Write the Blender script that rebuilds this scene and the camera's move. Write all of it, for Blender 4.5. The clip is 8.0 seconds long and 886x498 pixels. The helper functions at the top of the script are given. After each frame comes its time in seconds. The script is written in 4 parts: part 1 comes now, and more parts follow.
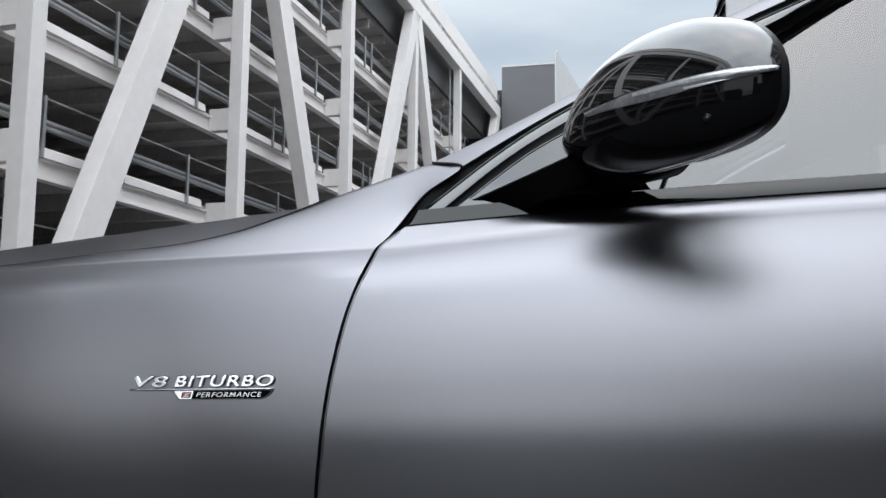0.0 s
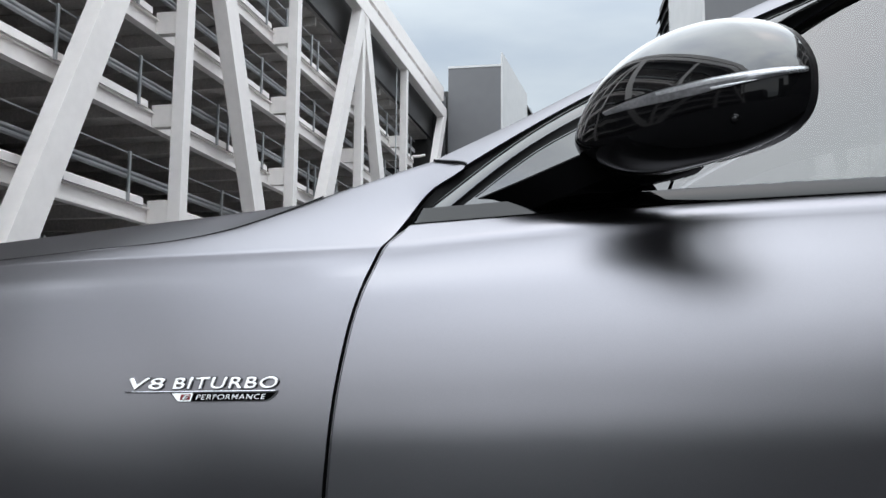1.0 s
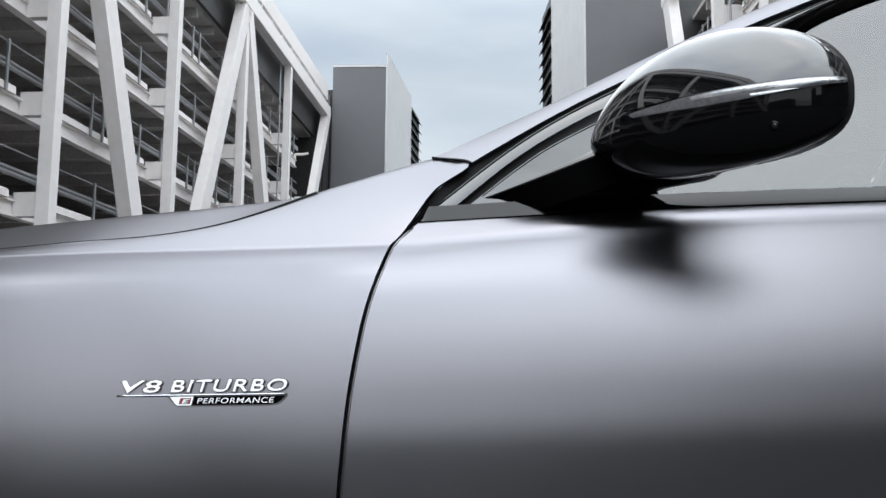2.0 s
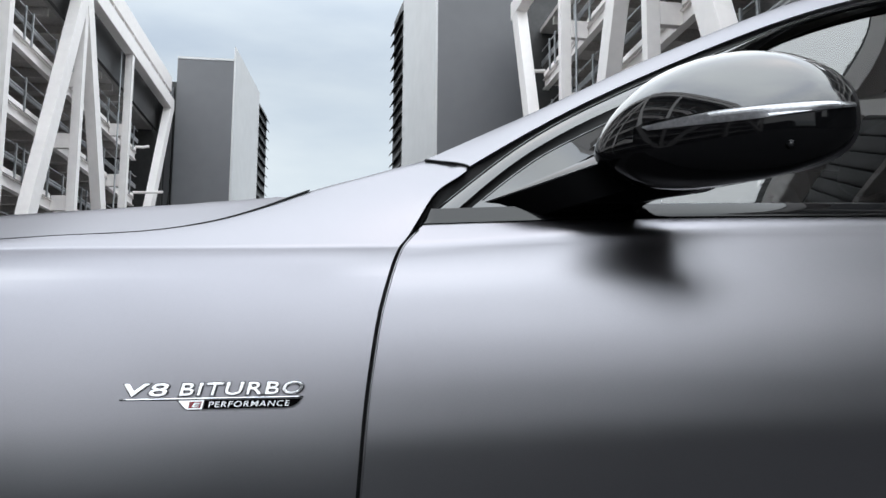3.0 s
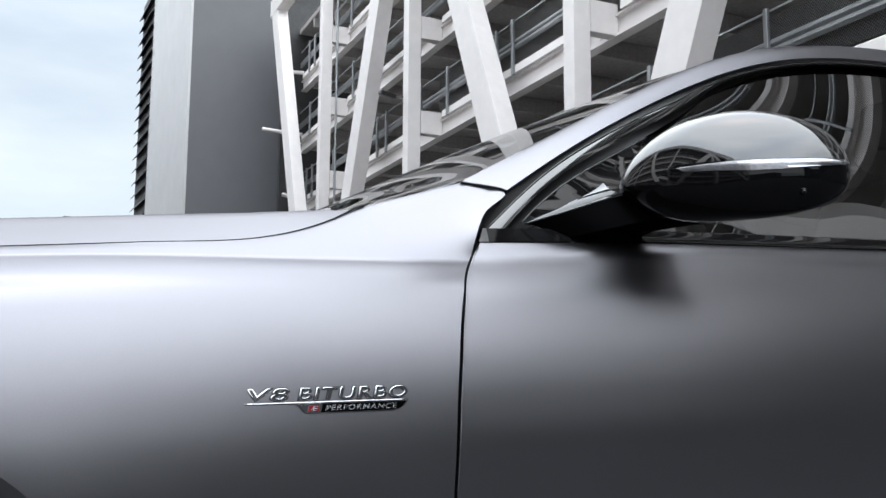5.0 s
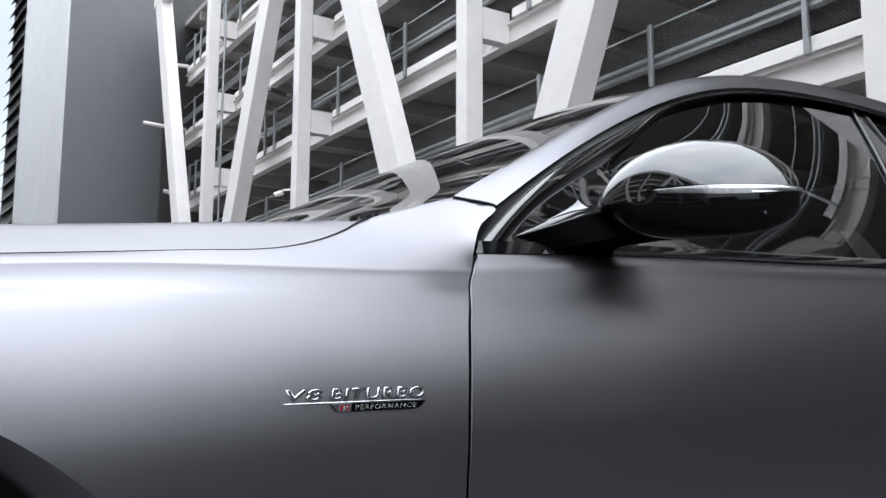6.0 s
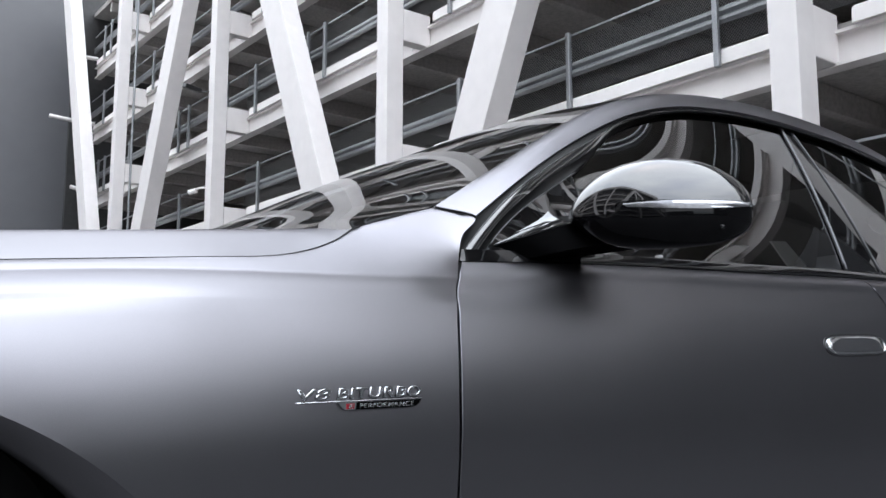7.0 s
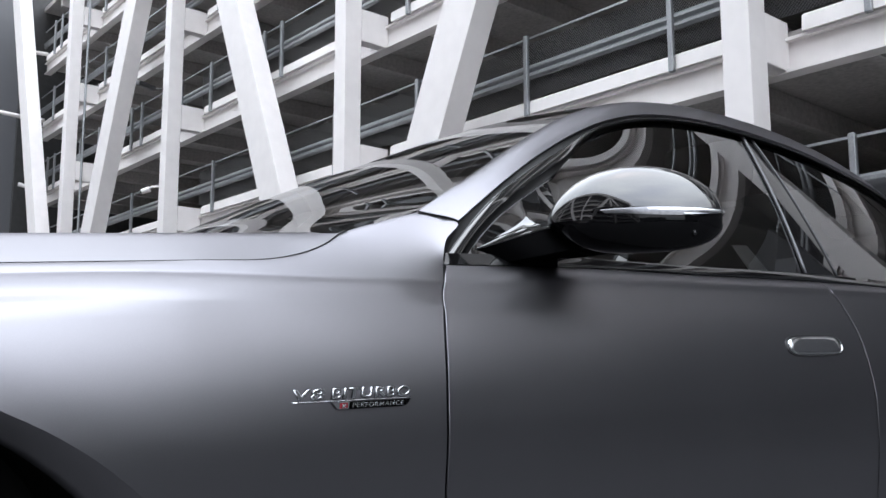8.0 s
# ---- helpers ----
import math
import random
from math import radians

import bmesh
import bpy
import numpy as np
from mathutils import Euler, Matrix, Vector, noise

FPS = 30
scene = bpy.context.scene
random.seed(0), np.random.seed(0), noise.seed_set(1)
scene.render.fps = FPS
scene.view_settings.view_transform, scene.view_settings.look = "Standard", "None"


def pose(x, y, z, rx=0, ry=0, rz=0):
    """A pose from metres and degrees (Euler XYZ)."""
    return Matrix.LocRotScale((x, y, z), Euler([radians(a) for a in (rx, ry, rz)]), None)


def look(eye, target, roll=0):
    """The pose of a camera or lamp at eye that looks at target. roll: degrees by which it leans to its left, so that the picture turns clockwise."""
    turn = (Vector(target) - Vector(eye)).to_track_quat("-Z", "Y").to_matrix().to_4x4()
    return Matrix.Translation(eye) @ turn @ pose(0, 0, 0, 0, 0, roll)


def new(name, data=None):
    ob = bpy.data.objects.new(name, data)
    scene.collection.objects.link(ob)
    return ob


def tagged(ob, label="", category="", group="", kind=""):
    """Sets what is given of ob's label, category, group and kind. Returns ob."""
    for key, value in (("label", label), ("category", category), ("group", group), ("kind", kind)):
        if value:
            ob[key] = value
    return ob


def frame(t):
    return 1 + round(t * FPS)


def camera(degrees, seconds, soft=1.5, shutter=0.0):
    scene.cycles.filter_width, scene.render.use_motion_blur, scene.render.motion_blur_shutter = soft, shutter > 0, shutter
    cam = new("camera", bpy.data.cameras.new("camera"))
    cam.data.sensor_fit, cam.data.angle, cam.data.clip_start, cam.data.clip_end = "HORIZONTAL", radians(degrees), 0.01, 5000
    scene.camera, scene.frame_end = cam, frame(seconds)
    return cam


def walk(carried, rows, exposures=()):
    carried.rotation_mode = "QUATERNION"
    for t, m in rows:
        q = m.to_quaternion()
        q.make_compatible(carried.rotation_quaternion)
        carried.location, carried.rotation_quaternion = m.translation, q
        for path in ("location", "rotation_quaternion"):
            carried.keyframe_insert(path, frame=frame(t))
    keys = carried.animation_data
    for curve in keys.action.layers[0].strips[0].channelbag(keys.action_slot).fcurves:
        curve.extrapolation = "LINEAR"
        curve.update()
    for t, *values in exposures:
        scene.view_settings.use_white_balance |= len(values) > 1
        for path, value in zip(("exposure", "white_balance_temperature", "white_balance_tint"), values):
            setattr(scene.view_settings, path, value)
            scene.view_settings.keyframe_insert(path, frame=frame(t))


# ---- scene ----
# The camera slides along the parked car, turning from its nose towards its doors.
cam = camera(52.51, 8.0)
ROWS = [  # seconds, place, yaw, pitch, roll
    (0.0, 0.4063, -0.9098, 0.8077, 13.667, 7.136, 0.452),
    (0.5, 0.3782, -0.9073, 0.8080, 12.463, 7.149, 0.488),
    (1.0, 0.3338, -0.9065, 0.8077, 10.094, 7.200, 0.441),
    (1.5, 0.2676, -0.9036, 0.8077, 6.781, 7.250, 0.437),
    (3.0, 0.0159, -0.8976, 0.8064, -7.532, 7.508, 0.470),
    (3.5, -0.0801, -0.8953, 0.8057, -12.023, 7.590, 0.354),
    (4.0, -0.1743, -0.8969, 0.8060, -16.238, 7.652, 0.288),
    (5.5, -0.4438, -0.8996, 0.8061, -27.491, 7.842, 0.236),
    (6.0, -0.5261, -0.9041, 0.8061, -31.232, 7.895, 0.191),
    (6.5, -0.5943, -0.9091, 0.8049, -34.255, 7.939, 0.102),
    (7.0, -0.6484, -0.9118, 0.8051, -36.737, 7.969, 0.026),
    (7.5, -0.6877, -0.9158, 0.8048, -38.749, 7.998, -0.079),
    (8.0, -0.7048, -0.9157, 0.8046, -39.608, 8.002, -0.126),
]


def aim(yaw, pitch, roll):
    return pose(0, 0, 0, 0, 0, yaw) @ pose(0, 0, 0, 90 + pitch) @ pose(0, 0, 0, 0, 0, roll)


walk(cam, [(t, Matrix.Translation((x, y, z)) @ aim(yaw, pitch, roll)) for t, x, y, z, yaw, pitch, roll in ROWS],
     exposures=((0.0, -0.03, 6500, 10), (3.0, 0.06, 6500, 10), (4.0, 0.18, 6480, 10), (6.0, 0.41, 6440, 12), (8.0, 0.48, 6370, 13)))

# ---- light ----
world = bpy.data.worlds.new("world")
scene.world = world
world.use_nodes = True
wn, wl = world.node_tree.nodes, world.node_tree.links
wn.clear()
w_out, w_bg = wn.new("ShaderNodeOutputWorld"), wn.new("ShaderNodeBackground")
w_sky, w_mix = wn.new("ShaderNodeTexSky"), wn.new("ShaderNodeMixRGB")
w_noise, w_ramp = wn.new("ShaderNodeTexNoise"), wn.new("ShaderNodeValToRGB")
w_co, w_map = wn.new("ShaderNodeTexCoord"), wn.new("ShaderNodeMapping")
w_sky.sky_type, w_sky.sun_disc = "NISHITA", False
SUN_WAY = Vector((0.02, -0.12, 0.99)).normalized()
w_sky.sun_elevation, w_sky.sun_rotation = math.asin(SUN_WAY.z), math.atan2(SUN_WAY.x, SUN_WAY.y)
w_map.inputs["Scale"].default_value = (1.2, 1.2, 4.0)
w_noise.inputs["Scale"].default_value, w_noise.inputs["Detail"].default_value = 1.6, 7
w_ramp.color_ramp.elements[0].position, w_ramp.color_ramp.elements[1].position = 0.36, 0.62
w_ramp.color_ramp.elements[0].color = (0.55, 0.55, 0.55, 1)
w_ramp.color_ramp.elements[1].color = (0.97, 0.97, 0.97, 1)
w_mix.inputs[2].default_value = (6.9, 7.65, 8.1, 1)
w_bg.inputs["Strength"].default_value = 0.11
wl.new(w_co.outputs["Generated"], w_map.inputs[0])
wl.new(w_map.outputs[0], w_noise.inputs["Vector"])
wl.new(w_noise.outputs[0], w_ramp.inputs[0])
wl.new(w_ramp.outputs[0], w_mix.inputs[0])
wl.new(w_sky.outputs[0], w_mix.inputs[1])
# overcast: brighter overhead, and thinner cloud with a warmer glow low over the open end of the street
w_dot, w_sunside, w_sep, w_up = wn.new("ShaderNodeVectorMath"), wn.new("ShaderNodeMapRange"), wn.new("ShaderNodeSeparateXYZ"), wn.new("ShaderNodeMapRange")
w_warm, w_even, w_sum, w_gain = [wn.new("ShaderNodeVectorMath") for _ in range(4)]
w_dot.operation, w_warm.operation, w_even.operation, w_sum.operation, w_gain.operation = "DOT_PRODUCT", "SCALE", "SCALE", "ADD", "MULTIPLY"
w_dot.inputs[1].default_value = Vector((0, -0.95, 0.31))
w_warm.inputs[0].default_value, w_even.inputs[0].default_value = (1.05, 1.0, 0.97), (1, 1, 1)
for node, low_at, high_at, low_v, high_v in ((w_sunside, 0.3, 1.0, 0.0, 0.50), (w_up, 0.28, 0.95, 1.0, 3.6)):
    node.interpolation_type = "SMOOTHSTEP"
    node.inputs["From Min"].default_value, node.inputs["From Max"].default_value = low_at, high_at
    node.inputs["To Min"].default_value, node.inputs["To Max"].default_value = low_v, high_v
wl.new(w_co.outputs["Generated"], w_dot.inputs[0])
wl.new(w_co.outputs["Generated"], w_sep.inputs[0])
wl.new(w_dot.outputs["Value"], w_sunside.inputs["Value"])
wl.new(w_sep.outputs["Z"], w_up.inputs["Value"])
wl.new(w_sunside.outputs[0], w_warm.inputs["Scale"])
wl.new(w_up.outputs[0], w_even.inputs["Scale"])
wl.new(w_warm.outputs[0], w_sum.inputs[0])
wl.new(w_even.outputs[0], w_sum.inputs[1])
wl.new(w_mix.outputs[0], w_gain.inputs[0])
wl.new(w_sum.outputs[0], w_gain.inputs[1])
wl.new(w_gain.outputs[0], w_bg.inputs[0])
wl.new(w_bg.outputs[0], w_out.inputs[0])

sun_data = bpy.data.lights.new("sun", "SUN")
sun_data.energy, sun_data.angle, sun_data.color = 1.85, radians(150), (1.0, 0.95, 0.90)
sun = new("sun", sun_data)
sun.matrix_world = look(SUN_WAY * 60, (0, 0, 0))


# ---- materials ----
def material(name, color, rough=0.5, metal=0.0, grain=0.06, scale=20.0, bump=0.0, fine=200.0, coat=0.0, spread=0.0, ior=1.5):
    m = bpy.data.materials.new(name)
    m.use_nodes = True
    n, l = m.node_tree.nodes, m.node_tree.links
    b = n["Principled BSDF"]
    b.inputs["Metallic"].default_value, b.inputs["Roughness"].default_value = metal, rough
    b.inputs["Coat Weight"].default_value, b.inputs["IOR"].default_value = coat, ior
    co = n.new("ShaderNodeTexCoord")
    big, small = n.new("ShaderNodeTexNoise"), n.new("ShaderNodeTexNoise")
    big.inputs["Scale"].default_value, small.inputs["Scale"].default_value = scale, fine
    big.inputs["Detail"].default_value, small.inputs["Detail"].default_value = 4, 2
    l.new(co.outputs["Object"], big.inputs["Vector"])
    l.new(co.outputs["Object"], small.inputs["Vector"])
    add = n.new("ShaderNodeMath")
    add.operation = "ADD"
    l.new(big.outputs[0], add.inputs[0])
    l.new(small.outputs[0], add.inputs[1])
    val = n.new("ShaderNodeMapRange")
    val.inputs["From Min"].default_value, val.inputs["From Max"].default_value = 0.6, 1.4
    val.inputs["To Min"].default_value, val.inputs["To Max"].default_value = 1 - grain, 1 + grain
    l.new(add.outputs[0], val.inputs["Value"])
    hsv = n.new("ShaderNodeHueSaturation")
    hsv.inputs["Color"].default_value = (*color, 1)
    if spread:
        info, vary, mul = n.new("ShaderNodeObjectInfo"), n.new("ShaderNodeMapRange"), n.new("ShaderNodeMath")
        vary.inputs["To Min"].default_value, vary.inputs["To Max"].default_value = 1 - spread, 1 + spread
        mul.operation = "MULTIPLY"
        l.new(info.outputs["Random"], vary.inputs["Value"])
        l.new(vary.outputs[0], mul.inputs[0])
        l.new(val.outputs[0], mul.inputs[1])
        l.new(mul.outputs[0], hsv.inputs["Value"])
    else:
        l.new(val.outputs[0], hsv.inputs["Value"])
    l.new(hsv.outputs[0], b.inputs["Base Color"])
    if bump:
        bp = n.new("ShaderNodeBump")
        bp.inputs["Strength"].default_value, bp.inputs["Distance"].default_value = bump, 0.002
        l.new(small.outputs[0], bp.inputs["Height"])
        l.new(bp.outputs[0], b.inputs["Normal"])
    return m


def glass_material(name, tint, mix):
    """Thin tinted pane: part of the light goes straight through, the rest is mirrored by Fresnel."""
    m = bpy.data.materials.new(name)
    m.use_nodes = True
    n, l = m.node_tree.nodes, m.node_tree.links
    n.clear()
    out, fres = n.new("ShaderNodeOutputMaterial"), n.new("ShaderNodeFresnel")
    clear, gloss, join = n.new("ShaderNodeBsdfTransparent"), n.new("ShaderNodeBsdfGlossy"), n.new("ShaderNodeMixShader")
    fres.inputs["IOR"].default_value = mix
    clear.inputs["Color"].default_value = (*tint, 1)
    gloss.inputs["Roughness"].default_value = 0.0
    l.new(fres.outputs[0], join.inputs[0])
    l.new(clear.outputs[0], join.inputs[1])
    l.new(gloss.outputs[0], join.inputs[2])
    l.new(join.outputs[0], out.inputs[0])
    return m


def matte_metallic(name, color, rough, flake):
    """Metallic paint under a matt clear coat: a broad, soft-edged sheen with fine flake."""
    m = material(name, color, rough, 1.0, flake, 3.0, 0.03, 1400.0)
    n, l = m.node_tree.nodes, m.node_tree.links
    gloss = n.new("ShaderNodeBsdfGlossy")
    gloss.distribution = "BECKMANN"
    gloss.inputs["Roughness"].default_value = rough
    old = n["Principled BSDF"]
    l.new(old.inputs["Base Color"].links[0].from_socket, gloss.inputs["Color"])
    l.new(old.inputs["Normal"].links[0].from_socket, gloss.inputs["Normal"])
    haze, blend = n.new("ShaderNodeBsdfGlossy"), n.new("ShaderNodeMixShader")
    haze.inputs["Roughness"].default_value, blend.inputs[0].default_value = 0.60, 0.08
    l.new(old.inputs["Base Color"].links[0].from_socket, haze.inputs["Color"])
    l.new(old.inputs["Normal"].links[0].from_socket, haze.inputs["Normal"])
    l.new(gloss.outputs[0], blend.inputs[1])
    l.new(haze.outputs[0], blend.inputs[2])
    out = next(k for k in n if k.type == "OUTPUT_MATERIAL")
    l.new(blend.outputs[0], out.inputs["Surface"])
    n.remove(old)
    return m


PAINT = matte_metallic("matte_grey_paint", (0.250, 0.245, 0.262), 0.345, 0.06)
FRAME_BLACK = material("black_window_frame", (0.003, 0.003, 0.0035), 0.03, 0.0, 0.05, 10, 0, 100, 0.0, 0.0, 1.45)
LOWER_BLACK = material("black_gloss_plastic", (0.004, 0.004, 0.0045), 0.06, 0.0, 0.05, 10, 0, 100, 0.0, 0.0, 1.3)
GLOSS_BLACK = material("gloss_black", (0.003, 0.003, 0.0035), 0.02, 0.0, 0.05, 10, 0, 100, 0.7, 0.0, 1.8)
BLACK_TRIM = material("satin_black", (0.012, 0.012, 0.013), 0.35, 0.0, 0.1, 30, 0.05, 600)
MIRROR = material("mirror_glass", (0.85, 0.86, 0.87), 0.0, 1.0, 0.01, 10, 0, 100)
SEAL = material("black_seal", (0.003, 0.003, 0.0032), 0.45, 0.0, 0.1, 30, 0.05, 500, 0.0, 0.0, 1.18)
# IOR near 1 stops reflections, putting the mirror arm's shade into the material
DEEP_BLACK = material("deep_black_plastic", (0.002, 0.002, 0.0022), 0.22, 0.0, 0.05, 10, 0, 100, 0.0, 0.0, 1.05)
RUBBER = material("rubber", (0.015, 0.015, 0.016), 0.7, 0.0, 0.15, 20, 0.2, 400)
FACE = material("polished_chrome", (0.66, 0.67, 0.69), 0.07, 1.0, 0.04, 60, 0.01, 400)
BRUSHED = material("brushed_chrome", (0.70, 0.71, 0.73), 0.25, 1.0, 0.05, 60, 0.02, 400)
CHROME = material("chrome", (0.82, 0.83, 0.85), 0.08, 1.0, 0.03, 30, 0, 300)
DARK_ALLOY = material("dark_alloy", (0.10, 0.10, 0.105), 0.3, 1.0, 0.1, 20, 0.05, 300)
LENS = material("clear_lens", (0.17, 0.17, 0.18), 0.10, 0.5, 0.35, 60, 0.1, 300, 1.0)
GUIDE = material("light_guide", (0.62, 0.63, 0.65), 0.18, 0.7, 0.30, 70, 0.1, 400, 0.6)
CELL = material("indicator_reflector", (0.42, 0.43, 0.44), 0.15, 0.8, 0.3, 200, 0.1, 500, 1.0)
GRIP = material("satin_handle_metal", (0.50, 0.505, 0.52), 0.09, 1.0, 0.06, 20, 0.03, 300)
RED = material("red_enamel", (0.22, 0.012, 0.02), 0.25, 0.0, 0.05, 40, 0, 300, 0.5)
WINDOW = glass_material("tinted_glass", (0.38, 0.39, 0.39), 2.2)
SCREEN = glass_material("screen_glass", (0.45, 0.47, 0.465), 2.05)
CABIN = material("cabin_black_leather", (0.014, 0.014, 0.015), 0.85, 0.0, 0.2, 15, 0.05, 250, 0.0, 0.0, 1.25)
PAPER = material("white_paper", (0.86, 0.86, 0.84), 0.6, 0.0, 0.04, 30, 0.05, 300)
STEEL_WHITE = material("white_painted_steel", (0.86, 0.82, 0.80), 0.45, 0.0, 0.05, 0.35, 0.04, 3.0, 0.0, 0.03)
CONCRETE = material("concrete", (0.38, 0.37, 0.36), 0.85, 0.0, 0.22, 0.4, 0.4, 14.0)
DECK = material("steel_deck_underside", (0.45, 0.43, 0.415), 0.7, 0.0, 0.3, 0.5, 0.3, 12.0)
GALV = material("galvanised_steel", (0.33, 0.34, 0.35), 0.42, 0.7, 0.2, 1.5, 0.2, 25.0, 0.0, 0.08)
MESH_NET = material("dark_mesh", (0.10, 0.10, 0.10), 0.7, 0.0, 0.3, 3.0, 0.3, 30.0)
GREY_CLAD = material("grey_cladding", (0.125, 0.126, 0.133), 0.42, 0.0, 0.06, 0.15, 0.02, 1.0)
WHITE_CLAD = material("white_cladding", (0.56, 0.56, 0.56), 0.5, 0.0, 0.06, 0.2, 0.02, 1.0)
LOUVRE = material("dark_louvre", (0.05, 0.05, 0.05), 0.5, 0.2, 0.2, 0.5, 0.1, 4.0)
ASPHALT = material("asphalt", (0.062, 0.062, 0.064), 0.9, 0.0, 0.35, 0.8, 0.7, 60.0, 0.0, 0.0, 1.08)
REFLECTED_GREY = material("grey_reflected_wall", (0.085, 0.085, 0.088), 0.7, 0.0, 0.1, 0.3, 0.1, 3.0)
FAR_WALL = material("far_wall", (0.03, 0.03, 0.032), 0.7, 0.0, 0.1, 0.05, 0.1, 1.0)


# ---- mesh helpers ----
def part(name, bm, mat, parent=None, label="", smooth=False):
    me = bpy.data.meshes.new(name)
    bm.normal_update()
    bm.to_mesh(me)
    bm.free()
    me.materials.append(mat)
    if smooth:
        for p in me.polygons:
            p.use_smooth = True
    ob = new(name, me)
    ob.parent = parent
    if label:
        ob["label"] = label
    return ob


def share(name, mesh, parent, m):
    ob = new(name, mesh)
    ob.parent = parent
    ob.matrix_basis = m
    return ob


def solid(bm, corners):
    """A hexahedron from eight corners: four below, four above."""
    v = [bm.verts.new(c) for c in corners]
    for f in ((0, 3, 2, 1), (4, 5, 6, 7), (0, 1, 5, 4), (1, 2, 6, 5), (2, 3, 7, 6), (3, 0, 4, 7)):
        bm.faces.new([v[k] for k in f])


def box(bm, lo, hi):
    (a, b, c), (d, e, f) = lo, hi
    solid(bm, [(a, b, c), (d, b, c), (d, e, c), (a, e, c), (a, b, f), (d, b, f), (d, e, f), (a, e, f)])


def bevel(bm, w, seg=1):
    bmesh.ops.bevel(bm, geom=bm.edges[:], offset=w, segments=seg, affect="EDGES", profile=0.5)


def sheet(name, rows, mat, parent=None, label="", flange=0.0, inward=(0, 1, 0), closed=False):
    """A smooth sheet through rows of points; its rim is folded back by flange along inward."""
    rows = [[Vector(p) for p in r] for r in rows]
    if flange:
        d = Vector(inward) * flange
        rows = [[rows[0][0] + d] + [p + d for p in rows[0]] + [rows[0][-1] + d]] + \
               [[r[0] + d] + r + [r[-1] + d] for r in rows] + \
               [[rows[-1][0] + d] + [p + d for p in rows[-1]] + [rows[-1][-1] + d]]
    bm = bmesh.new()
    g = [[bm.verts.new(p) for p in r] for r in rows]
    for a, b in zip(g, g[1:]):
        n = len(a)
        for k in range(n if closed else n - 1):
            q = [a[k], a[(k + 1) % n], b[(k + 1) % n], b[k]]
            try:
                bm.faces.new(q)
            except ValueError:
                pass
    bmesh.ops.remove_doubles(bm, verts=bm.verts[:], dist=1e-5)
    bmesh.ops.recalc_face_normals(bm, faces=bm.faces[:])
    ob = part(name, bm, mat, parent, label, True)
    if flange:
        ob.data.set_sharp_from_angle(angle=radians(50))
    return ob


def tube(bm, pts, r, n=8, flat=1.0):
    """A tube of radius r through points."""
    pts = [Vector(p) for p in pts]
    rings = []
    for k, p in enumerate(pts):
        d = (pts[min(k + 1, len(pts) - 1)] - pts[max(k - 1, 0)]).normalized()
        side = d.cross(Vector((0, 0, 1)))
        side = side.normalized() if side.length > 1e-4 else Vector((1, 0, 0))
        up = side.cross(d)
        rings.append([bm.verts.new(p + r * (math.cos(a) * side + math.sin(a) * flat * up))
                      for a in (2 * math.pi * j / n for j in range(n))])
    for a, b in zip(rings, rings[1:]):
        for j in range(n):
            bm.faces.new([a[j], a[(j + 1) % n], b[(j + 1) % n], b[j]])
    bm.faces.new(rings[0][::-1])
    bm.faces.new(rings[-1])


def pchip(xs, ys):
    """A smooth curve through knots without overshoot; ys may be points."""
    xs, ys = np.asarray(xs, float), np.asarray(ys, float)
    flat = ys.ndim == 1
    ys = ys.reshape(len(xs), -1)
    h, d = np.diff(xs), np.diff(ys, axis=0) / np.diff(xs)[:, None]
    m = np.zeros_like(ys)
    m[0], m[-1] = d[0], d[-1]
    for k in range(1, len(xs) - 1):
        a, b = 2 * h[k] + h[k - 1], h[k] + 2 * h[k - 1]
        for j in range(ys.shape[1]):
            if d[k - 1, j] * d[k, j] > 0:
                m[k, j] = (a + b) / (a / d[k - 1, j] + b / d[k, j])

    def at(x):
        k = int(np.clip(np.searchsorted(xs, x) - 1, 0, len(xs) - 2))
        t = (x - xs[k]) / h[k]
        if t < 0:
            v = ys[0] + m[0] * (x - xs[0])
        elif t > 1:
            v = ys[-1] + m[-1] * (x - xs[-1])
        else:
            v = ((1 + 2 * t) * (1 - t) ** 2 * ys[k] + t * (1 - t) ** 2 * h[k] * m[k]
                 + t * t * (3 - 2 * t) * ys[k + 1] + t * t * (t - 1) * h[k] * m[k + 1])
        return float(v[0]) if flat else v
    return at


def line(pts):
    """A smooth curve through points, asked from 0 to 1 by its length."""
    p = np.asarray(pts, float)
    s = np.r_[0, np.cumsum(np.linalg.norm(np.diff(p, axis=0), axis=1))]
    return pchip(s / s[-1], p)


def lerp(a, b, t):
    return a + (b - a) * t


def mirrored(rows, mid):
    return [[(p[0], 2 * mid - p[1], p[2]) for p in r][::-1] for r in rows]


# ---- ground ----
bm = bmesh.new()
bmesh.ops.create_grid(bm, x_segments=60, y_segments=60, size=900)
tagged(part("ground", bm, ASPHALT), "dark grey asphalt street between the two car parks", "ground", kind="structure")


# ---- car parks ----
LEVELS = (2.83, 6.10, 9.37, 12.63, 15.88)
CHORD = 20.4
BAY = 10.0


